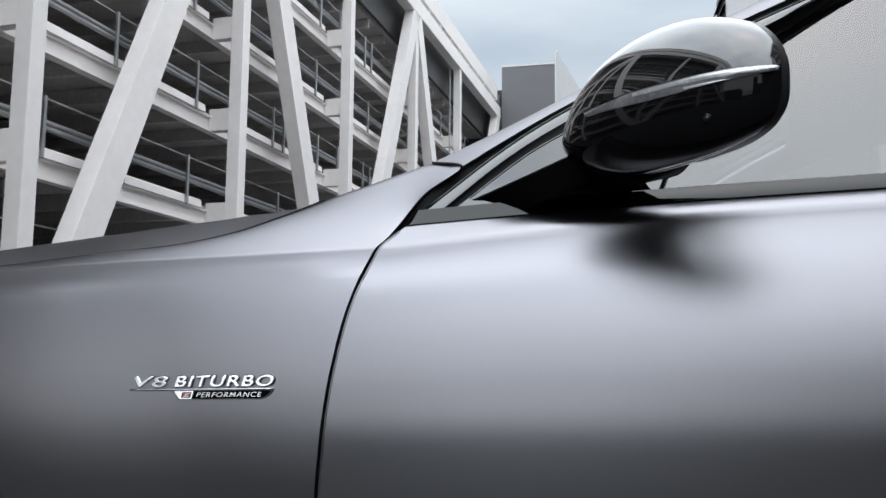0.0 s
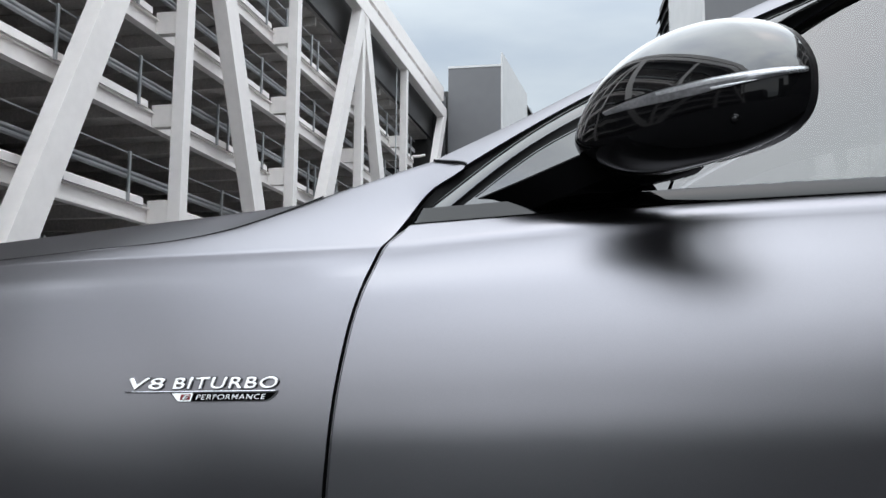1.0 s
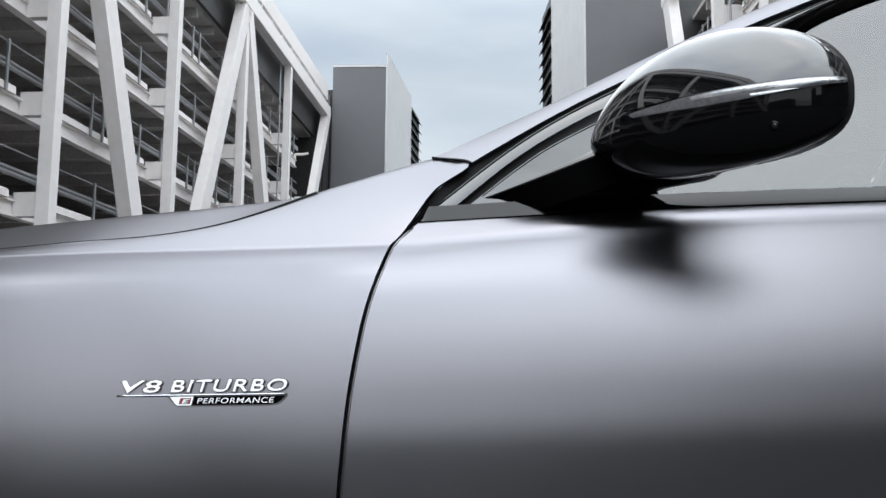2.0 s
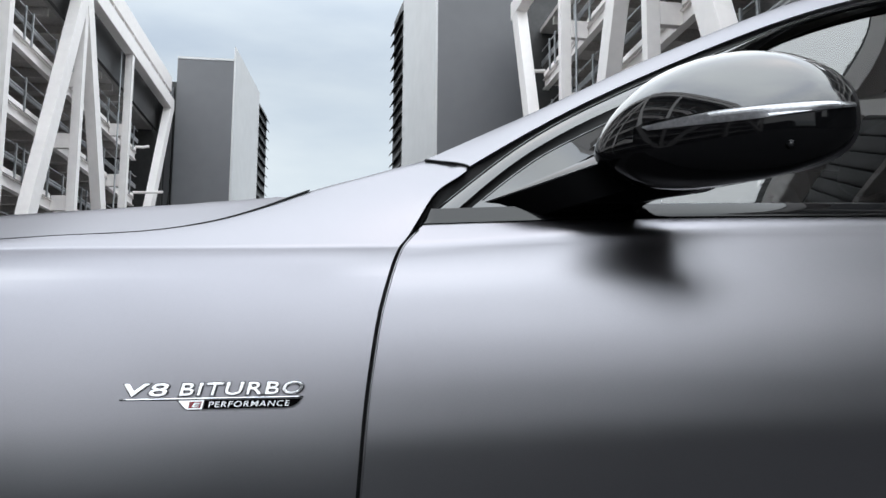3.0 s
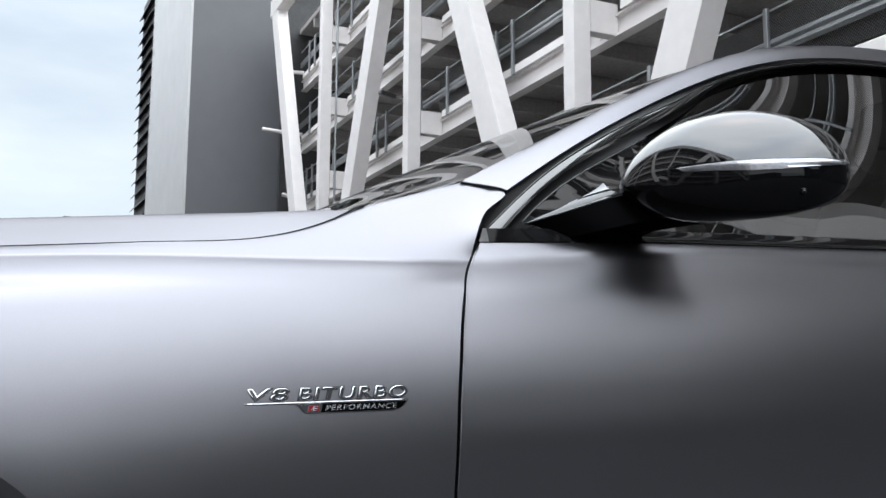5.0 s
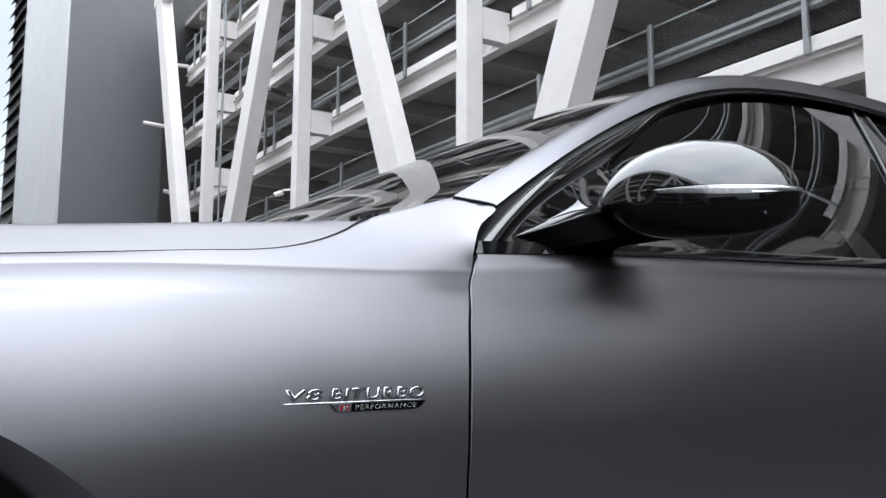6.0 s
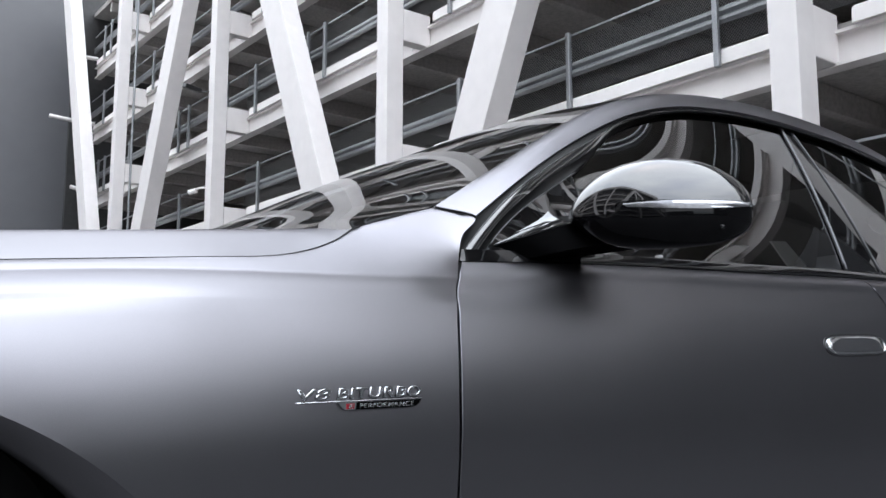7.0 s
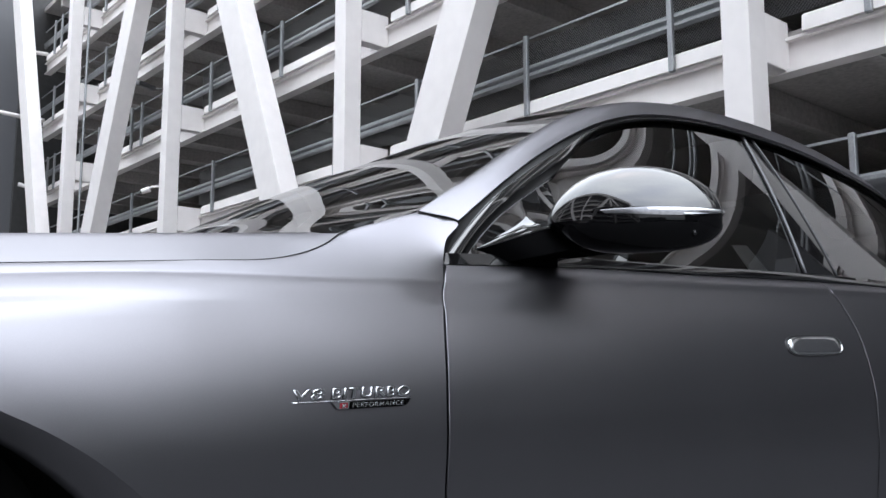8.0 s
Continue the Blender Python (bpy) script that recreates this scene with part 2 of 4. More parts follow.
def car_park(name, origin, along, inward, nodes, first_top, label, netted=(), shrink=0.0, tail=3.0, last=0.0, step=0.0, wide=0.225, ahead=0.0, chord=20.4, roof=True):
    """A parking garage: steel columns, a zigzag of diagonals from ground to roof, decks, fascia beams, guard rails.
    nodes: index range of the columns; node k is a top node when k - first_top is even; the decks stop past the last column."""
    root = tagged(new(name), label, "car park", group="car parks on the street")
    along, inward, origin = Vector(along).normalized(), Vector(inward).normalized(), Vector(origin)

    def w(u, v, z):
        return origin + along * u + inward * v + Vector((0, 0, z))

    def block(bm, u0, u1, v0, v1, z0, z1):
        solid(bm, [w(u0, v0, z0), w(u1, v0, z0), w(u1, v1, z0), w(u0, v1, z0), w(u0, v0, z1), w(u1, v0, z1), w(u1, v1, z1), w(u0, v1, z1)])

    def done(kind, bm, mat, round_off=0.0):
        bmesh.ops.recalc_face_normals(bm, faces=bm.faces[:])
        if round_off:
            bevel(bm, round_off)
        return part(kind, bm, mat, root)

    def bar(kind, ring, u0, u1, mat):
        """A straight member of the cross-section ring (inward, up) along the front."""
        bm = bmesh.new()
        n = len(ring)
        ends = [[bm.verts.new(w(u, v, z)) for v, z in ring] for u in (u0, u1)]
        for q in range(n):
            bm.faces.new([ends[0][q], ends[0][(q + 1) % n], ends[1][(q + 1) % n], ends[1][q]])
        for q in (ends[0][::-1], ends[1]):
            bm.faces.new(q)
        return done(kind, bm, mat)

    def pattern(kind, mat, corners):
        """A mesh to be shared by many alike pieces, laid out from the origin."""
        bm = bmesh.new()
        solid(bm, [w(*c) - origin for c in corners])
        bmesh.ops.recalc_face_normals(bm, faces=bm.faces[:])
        bevel(bm, 0.012)
        me = bpy.data.meshes.new(kind)
        bm.to_mesh(me)
        bm.free()
        me.materials.append(mat)
        return me

    lo, hi = nodes

    def at(k):
        return k * BAY + (step if k >= -2 else 0) - shrink * max(0, k + 2) + (last if k == hi else 0)

    u_lo, u_end, u_hi = at(lo), at(hi - 1) + tail, at(hi)
    for k in range(lo, hi):
        bm = bmesh.new()
        block(bm, at(k) + ahead - wide, at(k) + ahead + wide, -0.09, 0.36, 0, chord + 0.1)
        done("column", bm, STEEL_WHITE, 0.008)
    for k in range(lo, hi):
        a, b = (k + 1, k) if (k - first_top) % 2 == 0 else (k, k + 1)
        s = 1 if b > a else -1
        ua, ub = at(a) + s * 0.6, at(b) + 0.15
        bm = bmesh.new()
        solid(bm, [w(u + d, v, z) for u, z in ((ua, 0), (lerp(ua, ub, (chord + 0.4) / (CHORD + 0.4)), chord + 0.4)) for d, v in ((-0.55, -0.14), (0.55, -0.14), (0.55, 0.42), (-0.55, 0.42))])
        done("diagonal", bm, STEEL_WHITE, 0.008)
    # roof edge: chord, upright stubs, upper beam
    bm = bmesh.new()
    block(bm, u_lo, u_hi + 0.5, -0.16, 0.44, chord, chord + 0.95)
    done("top_chord", bm, STEEL_WHITE, 0.02)
    if roof:
        bm = bmesh.new()
        block(bm, u_lo, u_hi + 0.5, 0.1, 0.6, CHORD + 1.6, CHORD + 2.75)
        done("roof_beam", bm, STEEL_WHITE, 0.02)
        u = u_lo + 1.0
        stub = pattern("roof_stub", STEEL_WHITE, [(a, b, c) for c in (0, 0.80) for a, b in ((-0.1, 0), (0.1, 0), (0.1, 0.3), (-0.1, 0.3))])
        while u < u_hi:
            share("roof_stub", stub, root, Matrix.Translation(w(u, 0.15, CHORD + 0.93)))
            u += 2.5
        bm = bmesh.new()
        block(bm, u_lo, u_hi, 0.9, 1.1, 18.7, CHORD + 2.2)
        done("parapet", bm, LOUVRE)
    # decks on ribs
    rib = pattern("deck_rib", DECK, [(a, b, c) for c in (-0.80, -0.33) for a, b in ((-0.1, 0), (0.1, 0), (0.1, 15.5), (-0.1, 15.5))])
    for z in (*LEVELS, 19.1):
        bm = bmesh.new()
        block(bm, u_lo, (u_hi if z > 19 else u_end) - 0.02, 1.36, 17, z - 0.32, z - 0.08)
        done("deck", bm, DECK)
        u = u_lo + 1.25
        while u < u_end:
            share("deck_rib", rib, root, Matrix.Translation(w(u, 1.40, z)))
            u += 2.5
    bm = bmesh.new()
    block(bm, u_lo, u_hi, 17, 17.3, 0, chord + 0.4)
    done("back_wall", bm, CONCRETE)
    bm = bmesh.new()
    block(bm, u_lo - 0.3, u_lo - 0.01, 1.4, 17, 0, chord + 0.4)
    done("end_wall", bm, CONCRETE)
    bm = bmesh.new()
    block(bm, u_hi + 0.02, u_hi + 0.3, 0.45, 17, 0, chord + 0.9)
    done("end_wall", bm, LOUVRE)
    # fascia beams, kerbs and guard rails, bay by bay
    post = pattern("post", GALV, [(a, b, c) for c in (-0.32, 1.30) for a, b in ((-0.05, 0), (0.05, 0), (0.05, 0.09), (-0.05, 0.09))])
    bracket = pattern("bracket", STEEL_WHITE, [(a, b, c) for c in (-0.80, -0.02) for a, b in ((-0.15, 0), (0.15, 0), (0.15, 0.78), (-0.15, 0.78))])
    cleat = pattern("cleat", STEEL_WHITE, [(a, b, c) for c in (-0.74, -0.40) for a, b in ((-0.12, 0), (0.12, 0), (0.12, 0.04), (-0.12, 0.04))])
    for row, z in enumerate(LEVELS):
        for k in range(lo, hi):
            u0, u1 = at(k), min(at(k + 1), u_end)
            share("bracket", bracket, root, Matrix.Translation(w(u0 + ahead, 0.37, z)))
            bar("fascia_beam", [(v, z + dz) for v, dz in ((1.05, -0.82), (1.35, -0.82), (1.35, -0.77), (1.24, -0.77), (1.24, -0.33), (1.35, -0.33), (1.35, -0.28), (1.05, -0.28), (1.05, -0.33), (1.16, -0.33), (1.16, -0.77), (1.05, -0.77))], u0 + 0.004, u1 - 0.004, STEEL_WHITE)
            if u1 - u0 > 5:
                bar("kerb", [(v, z + dz) for v, dz in ((0.98, -0.27), (1.34, -0.27), (1.34, 0.02), (1.08, 0.02), (1.00, -0.04))], u0 + 0.75, u1 - 0.45, STEEL_WHITE)
            else:
                bar("kerb", [(v, z + dz) for v, dz in ((0.98, -0.27), (1.34, -0.27), (1.34, 0.02), (1.08, 0.02), (1.00, -0.04))], u0 + 0.45, u1 - 0.1, STEEL_WHITE)
            share("cleat", cleat, root, Matrix.Translation(w(u0 + 0.32, 1.00, z)))
            # pressed W-shaped rail and a thin top rail
            bar("guard_rail", [(v, z + dz) for v, dz in ((1.02, 0.42), (0.97, 0.47), (0.97, 0.52), (1.02, 0.57), (0.97, 0.62), (0.97, 0.67), (1.02, 0.72), (1.05, 0.72), (1.05, 0.42))], u0, u1 - 0.002, GALV)
            bar("top_rail", [(v, z + dz) for v, dz in ((1.00, 1.24), (1.04, 1.24), (1.04, 1.28), (1.00, 1.28))], u0, u1 - 0.002, GALV)
            for du in (1.8, 5.15, 8.55) if row % 2 else (1.2, 4.55, 5.5, 8.9):
                if du < u1 - u0:
                    share("post", post, root, Matrix.Translation(w(u0 + du, 0.90, z)))
            if (k, row) in netted:
                bm = bmesh.new()
                h, step = 1.12, 0.06
                m = int((u1 - u0 + h) / step)
                for q in range(m):
                    for s in (1, -1):
                        a0 = u0 - h + q * step if s > 0 else u0 + q * step
                        t0, t1 = max(0.0, (u0 - a0) / h * s) if s > 0 else max(0.0, (a0 - u1) / h), min(1.0, (u1 - a0) / h) if s > 0 else min(1.0, (a0 - u0) / h)
                        if t1 - t0 < 0.02:
                            continue
                        p, r = (a0 + s * t0 * h, z + 0.08 + t0 * h), (a0 + s * t1 * h, z + 0.08 + t1 * h)
                        vs = [bm.verts.new(w(a + d, 1.12 + 0.002 * s, b)) for (a, b), d in ((p, -0.004), (p, 0.004), (r, 0.004), (r, -0.004))]
                        vs += [bm.verts.new(w(a + d, 1.13 + 0.002 * s, b)) for (a, b), d in ((p, -0.004), (p, 0.004), (r, 0.004), (r, -0.004))]
                        for f in ((0, 1, 2, 3), (4, 7, 6, 5), (0, 3, 7, 4), (1, 5, 6, 2)):
                            bm.faces.new([vs[c] for c in f])
                tagged(done("safety_net", bm, MESH_NET), kind="stuff")
    # drain spouts and pipe at the end of the decks
    for row, z in enumerate(LEVELS[1:]):
        bm = bmesh.new()
        tube(bm, [w(u_end - 0.3, 1.1, z + 0.10), w(u_end - 0.1, 0.6, z + 0.14), w(u_end, 0.2 if row != 2 else -0.9, z + 0.24)], 0.10, 8)
        done("spout", bm, STEEL_WHITE)
    bm = bmesh.new()
    tube(bm, [w(at(hi - 1) - 0.42, 0.50, 0), w(at(hi - 1) - 0.42, 0.50, chord)], 0.05, 8)
    done("downpipe", bm, GALV)
    return root


R_AL = Vector((-0.015, 1, 0)).normalized()
R_IN = Vector((1, 0.015, 0)).normalized()
L_AL = Vector((0.03, 1, 0)).normalized()
L_IN = Vector((-1, 0.03, 0)).normalized()
car_park("parking_garage", (10.02, 35.9, 0), R_AL, R_IN, (-5, 1), -1, "white steel multi-storey car park with zigzag bracing and guard rails", {(-4, 1), (-3, 1), (-2, 1), (-3, 2), (-2, 2)}, 0.12, 7.2, last=-1.0, step=0.14, chord=19.6, roof=False)
car_park("parking_garage", (-13.7, 16.3, 0), L_AL, L_IN, (-4, 5), 1, "white steel multi-storey car park with zigzag bracing beside a grey tower", (), 0.0, 7.0, 2.6, wide=0.25, ahead=0.22)


# ---- towers at the far ends ----
def tower(outer, near, far, tail, top, cap, tail_top, out):
    """Stair tower: a grey front from outer to near, a taller white flank from near to far, then a louvred tail of that length.
    out: the way (+1, -1 along x) that faces the street."""
    root = tagged(new("stair_tower"), "grey clad stair tower with a white flank and dark louvres", "tower", group="towers at the street's end")
    o, n, f = Vector((*outer, 0)), Vector((*near, 0)), Vector((*far, 0))
    d = (f - n).normalized()
    side = Vector((d.y, -d.x, 0)) * out
    if side.x * out < 0:
        side = -side

    def prism(kind, pts, z0, z1, mat):
        bm = bmesh.new()
        solid(bm, [(*p.xy, z) for z in (z0, z1) for p in pts])
        bmesh.ops.recalc_face_normals(bm, faces=bm.faces[:])
        return part(kind, bm, mat, root)

    prism("grey_wall", [o, n, f, o + (f - n)], 0, top, GREY_CLAD)
    prism("coping", [o - d * 0.05, n - d * 0.05, n + d * 0.3, o + d * 0.3], top + 0.004, top + 0.18, WHITE_CLAD)
    prism("white_flank", [n + side * 0.004 - d * 0.04, n + side * 0.14 - d * 0.04, f + side * 0.14, f + side * 0.004], 0, cap, WHITE_CLAD)
    g = f + d * tail
    prism("tail", [f - side * 3 + d * 0.01, f + side * 0.1 + d * 0.01, g + side * 0.1, g - side * 3], 0, tail_top, LOUVRE)
    z = 1.0
    while z < tail_top:
        bm = bmesh.new()
        p, q, r, t = f + side * 0.1 + d * 0.02, f + side * 0.38 + d * 0.02, g + side * 0.38, g + side * 0.1
        solid(bm, [(*p.xy, z - 0.12), (*q.xy, z - 0.42), (*r.xy, z - 0.42), (*t.xy, z - 0.12), (*p.xy, z), (*q.xy, z - 0.36), (*r.xy, z - 0.36), (*t.xy, z)])
        bmesh.ops.recalc_face_normals(bm, faces=bm.faces[:])
        part("louvre", bm, LOUVRE, root)
        z += 0.92
    return root


tower((-11.95, 70), (-7.58, 70), (-6.55, 82), 5.0, 24.95, 26.1, 25.2, 1)
tower((11.35, 48), (6.08, 48), (5.2, 59.5), 4.5, 27.0, 28.5, 26.6, -1)
for x0, x1, y, high, strip in ((-15.5, -12.0, 71.5, 23.5, -12.6), (11.40, 15.0, 49.5, 25.5, 11.75)):
    bm = bmesh.new()
    box(bm, (x0, y, 0), (x1, y + 6, high))
    link = tagged(part("recessed_wall", bm, LOUVRE), "dark recessed wall between stair tower and car park", "wall", kind="structure")
    bm = bmesh.new()
    box(bm, (strip - 0.22, y - 0.25, 0), (strip + 0.22, y - 0.004, high - 0.5))
    part("pilaster", bm, GREY_CLAD, link)
bm = bmesh.new()
box(bm, (2, 240, 0), (22, 260, 39))
tagged(part("backdrop_office", bm, FAR_WALL), "distant grey office block", "building", kind="structure")

# ---- blocks added unseen at the street's near end to darken reflections ----
# the 18 m block stands in for the camera operator's dark reflection
for x0, x1, high in ((-60, -18, 12), (-17.9, -2.2, 3.5), (-2.1, 3.2, 18), (3.3, 11, 12.5), (11.1, 60, 26.5)):
    bm = bmesh.new()
    box(bm, (x0, -62, 0), (x1, -50, high))
    tagged(part("backdrop_reflection_block", bm, FAR_WALL), "unseen dark block added to darken the car's reflections", "building", kind="structure")
# plain wall added out of view so the lower door mirrors something dark
bm = bmesh.new()
box(bm, (8.4, -45, 0), (8.7, -1.5, 5.6))
tagged(part("backdrop_reflection_wall", bm, REFLECTED_GREY), "unseen dark grey wall added to darken the door's reflections", "hoarding", kind="structure")

# unseen upright blades added on the car park's near roof to darken window reflections
bm = bmesh.new()
box(bm, (12.10, -13.5, 18.94), (12.25, 2.0, 24.0))
screen_wall = tagged(part("reflection_screen", bm, LOUVRE), "unseen dark bladed screen added to darken the window's reflection", "screen", kind="structure")
bm = bmesh.new()
box(bm, (-0.06, -0.04, 0), (0.0, 0.04, 5.0))
blade = part("blade", bm, LOUVRE, screen_wall).data
bpy.data.objects["blade"].matrix_basis = Matrix.Translation((12.097, -13.2, 18.96))
for k in range(1, 31):
    share("blade", blade, screen_wall, Matrix.Translation((12.097, -13.2 + 0.5 * k, 18.96)))

# ---- fixtures on the car park's column ----
R_O = Vector((10.02, 35.9, 0))


def park_spot(u, v, z):
    return R_O + R_AL * u + R_IN * v + Vector((0, 0, z))


lamp = tagged(new("floodlight"), "small dark floodlight on a white column", "lamp")
bm = bmesh.new()
box(bm, (-0.28, -0.16, -0.07), (0.28, 0.16, 0.07))
bevel(bm, 0.03, 2)
bm.transform(Matrix.Translation(park_spot(-9.70, -0.62, 9.90)) @ pose(0, 0, 0, 12, 10, 0))
part("housing", bm, BLACK_TRIM, lamp)
bm = bmesh.new()
tube(bm, [park_spot(-9.85, -0.12, 9.85), park_spot(-9.75, -0.40, 9.80), park_spot(-9.70, -0.55, 9.88)], 0.03, 6)
part("bracket_arm", bm, BLACK_TRIM, lamp)
cctv = tagged(new("security_camera"), "white security camera on a white column", "camera")
bm = bmesh.new()
tube(bm, [park_spot(-9.58, -0.30, 6.62), park_spot(-9.40, -0.48, 6.55)], 0.085, 14)
part("housing", bm, STEEL_WHITE, cctv)
bm = bmesh.new()
tube(bm, [park_spot(-9.395, -0.485, 6.548), park_spot(-9.375, -0.505, 6.54)], 0.06, 14)
part("lens", bm, GLOSS_BLACK, cctv)
bm = bmesh.new()
tube(bm, [park_spot(-9.79, -0.05, 6.70), park_spot(-9.60, -0.25, 6.70), park_spot(-9.50, -0.34, 6.62)], 0.03, 6)
part("bracket_arm", bm, STEEL_WHITE, cctv)

# ---- the car ----
CY = 0.95          # the car's middle plane
WHEEL_X, WHEEL_Z, ARCH = -0.70, 0.385, 0.421
REAR_X = 2.50
GAP = 0.0042

car = tagged(new("car"), "matte grey luxury saloon with gloss black mirrors, parked on asphalt", "car")

SIDE = pchip([0.18, 0.25, 0.35, 0.45, 0.55, 0.60, 0.65, 0.69, 0.724, 0.777, 0.825, 0.868, 0.895],
             [0.09, 0.055, 0.028, 0.014, 0.004, -0.001, -0.0055, -0.007, -0.006, 0.0, 0.0095, 0.022, 0.032])
# top edge of the fender: along the bonnet's seam, then the windscreen's foot
TOP = pchip([-1.55, -1.40, -1.20, -1.00, -0.60, -0.275, -0.166, -0.11, -0.06, -0.01, 0.06, 0.13, 0.178],
            [(0.42, 0.72), (0.24, 0.78), (0.13, 0.83), (0.095, 0.865), (0.072, 0.907), (0.068, 0.937), (0.078, 0.948), (0.094, 0.961), (0.113, 0.980), (0.143, 1.006),
             (0.150, 1.030), (0.156, 1.053), (0.160, 1.066)])
CREST = pchip([-1.55, -1.40, -1.20, -1.00, -0.60, -0.30, 0.0, 0.10, 0.178],
              [(0.40, 0.68), (0.21, 0.74), (0.10, 0.80), (0.065, 0.84), (0.047, 0.895), (0.043, 0.921), (0.044, 0.931), (0.050, 0.935), (0.056, 0.938)])
SHUT = pchip([0.20, 0.45, 0.656, 0.714, 0.767, 0.815, 0.858, 0.903, 0.932, 0.962, 1.037],
             [0.06, 0.052, 0.050, 0.053, 0.057, 0.063, 0.070, 0.082, 0.093, 0.118, 0.178])
BELT = pchip([0.118, 0.366, 0.75, 1.25, 1.8, 2.4], [(0.076, 0.962), (0.085, 0.978), (0.085, 0.992), (0.078, 1.008), (0.09, 1.02), (0.14, 1.03)])


def nose(x):
    """How far the sides draw in towards the nose and the tail."""
    f, r = max(0.0, -0.85 - x), max(0.0, x - 2.6)
    return 0.65 * f ** 2 + 0.25 * r ** 2


def low(x):
    """Lower rim of the body side: sill and wheel arches."""
    z = 0.22
    for wx in (WHEEL_X, REAR_X):
        a = 1.0
        for _ in range(6):
            r = ARCH + lip(a)
            if abs(x - wx) >= r:
                break
            h = math.sqrt(r * r - (x - wx) ** 2)
            a = math.atan2(h, abs(x - wx))
        else:
            z = max(z, WHEEL_Z + h)
    return z


def lip(a):
    """Width of the folded lip round a wheel arch at angle a above the hub."""
    return lerp(0.045, 0.023, min(1, max(0, (a - 0.6) / 0.45)))


def roll_in(x, z):
    """The side swells towards a wheel arch and eases inward again at its crease."""
    y = 0.0
    for wx in (WHEEL_X, REAR_X):
        d = math.hypot(x - wx, z - WHEEL_Z) - 0.41
        if d < 0.09:
            y += 0.004 * (1 - max(d, 0) / 0.09) ** 2
        k = min(1, max(0, (0.30 - d) / 0.26))
        y -= 0.0105 * k * k * (3 - 2 * k)
    return y


CROWN = pchip([2.6, 3.1, 3.6, 4.1, 4.6, 5.0], [(0.0948, 0.0497, 0.9350), (0.1035, 0.061, 0.946), (0.115, 0.075, 0.965), (0.139, 0.097, 1.004), (0.178, 0.116, 1.037), (0.132, 0.157, 1.053)])


def fender_rows():
    levels = [("z", k / 40) for k in range(41)] + [("s", v) for v in (*np.linspace(1, 2.6, 15)[1:], *np.linspace(2.6, 5, 21)[1:])]
    cols = 120
    rows = []

    def section(x, kind, v):
        c, t = CREST(x), TOP(x)
        z_top = c[1] - 0.035
        if kind == "z":
            z = max(lerp(0.21, z_top, v), low(x))
            return SIDE(z + max(0, 0.921 - c[1]) * v) + nose(x) + roll_in(x, z), z
        mid = (lerp(c[0], t[0], 0.42), lerp(c[1], t[1], 0.42) + 0.0015)
        y0 = SIDE(z_top + max(0, 0.921 - c[1])) + nose(x) + roll_in(x, z_top)
        pts = [(y0, z_top), (c[0] - 0.0066, c[1] - 0.021), (c[0] - 0.0020, c[1] - 0.0085), tuple(c), mid, tuple(t)]
        return pchip([1, 1.6, 2.2, 2.6], pts[:4])(v) if v <= 2.6 else pchip([2.6, 3.6, 5.0], pts[3:])(v)

    for kind, v in levels:
        x_end = 0.06
        if kind == "z" or v < 2.59:
            for _ in range(4):
                x_end = SHUT(section(x_end, kind, v)[1])
            fix = None
        else:
            e = CROWN(v)
            x_end = e[0]
            fix = e[1:] - np.array(section(x_end, kind, v))
        row = []
        for i in range(cols + 1):
            u = i / cols
            x = lerp(-1.55, x_end, 1 - (1 - u) ** 1.35)
            y, z = section(x, kind, v)
            if fix is not None:
                f = max(0.0, 1 - (x_end - x) / 0.16) ** 2
                y, z = y + fix[0] * f, z + fix[1] * f
            row.append((x, y, z))
        rows.append(row)
    # even out the crown between crest and pillar foot, its edges kept
    g = np.array(rows)
    first = next(k for k, (kind, v) in enumerate(levels) if kind == "s" and v >= 2.75)
    weight = np.clip((g[first:-1, 1:-1, 0:1] + 0.45) / 0.25, 0, 1)
    for _ in range(120):
        mean = (g[first - 1:-2, 1:-1] + g[first + 1:, 1:-1] + g[first:-1, :-2] + g[first:-1, 2:]) / 4
        g[first:-1, 1:-1] += 0.5 * weight * (mean - g[first:-1, 1:-1])
    return [[tuple(p) for p in r] for r in g]


def both(name, rows, mat, label="", flange=0.0, inward=(0, 1, 0), parent=None):
    """A body panel on both flanks; returns the street-side one."""
    a = sheet(name, rows, mat, parent or car, label, flange, inward)
    sheet(name, mirrored(rows, CY), mat, car, label, flange, (inward[0], -inward[1], inward[2]))
    return a


both("front_fender", fender_rows(), PAINT, "", 0.010)


def door_section(x):
    b = BELT(x)
    lift, dy = b[1] - 0.962, b[0] - 0.076
    zs = [0.21, 0.35, 0.45, 0.55, 0.666, 0.724, 0.777, 0.825, 0.868, 0.888]
    pts = [(SIDE(z) + dy * max(0, (z - 0.7) / 0.26), z + lift * max(0, (z - 0.55) / 0.4)) for z in zs]
    pts = [(y + roll_in(x, z), z) for y, z in pts]
    k = min(1, max(0, (x - 0.1) / 0.35))
    cz = lerp(0.934, 0.944, k)
    pts += [(0.0440 + dy, cz - 0.021 + lift), (0.0487 + dy, cz - 0.0085 + lift), (0.0505 + dy, cz + lift), (0.060 + dy, cz + 0.011 + lift), (b[0], b[1])]
    return pchip([p[1] for p in pts], [p[0] for p in pts])


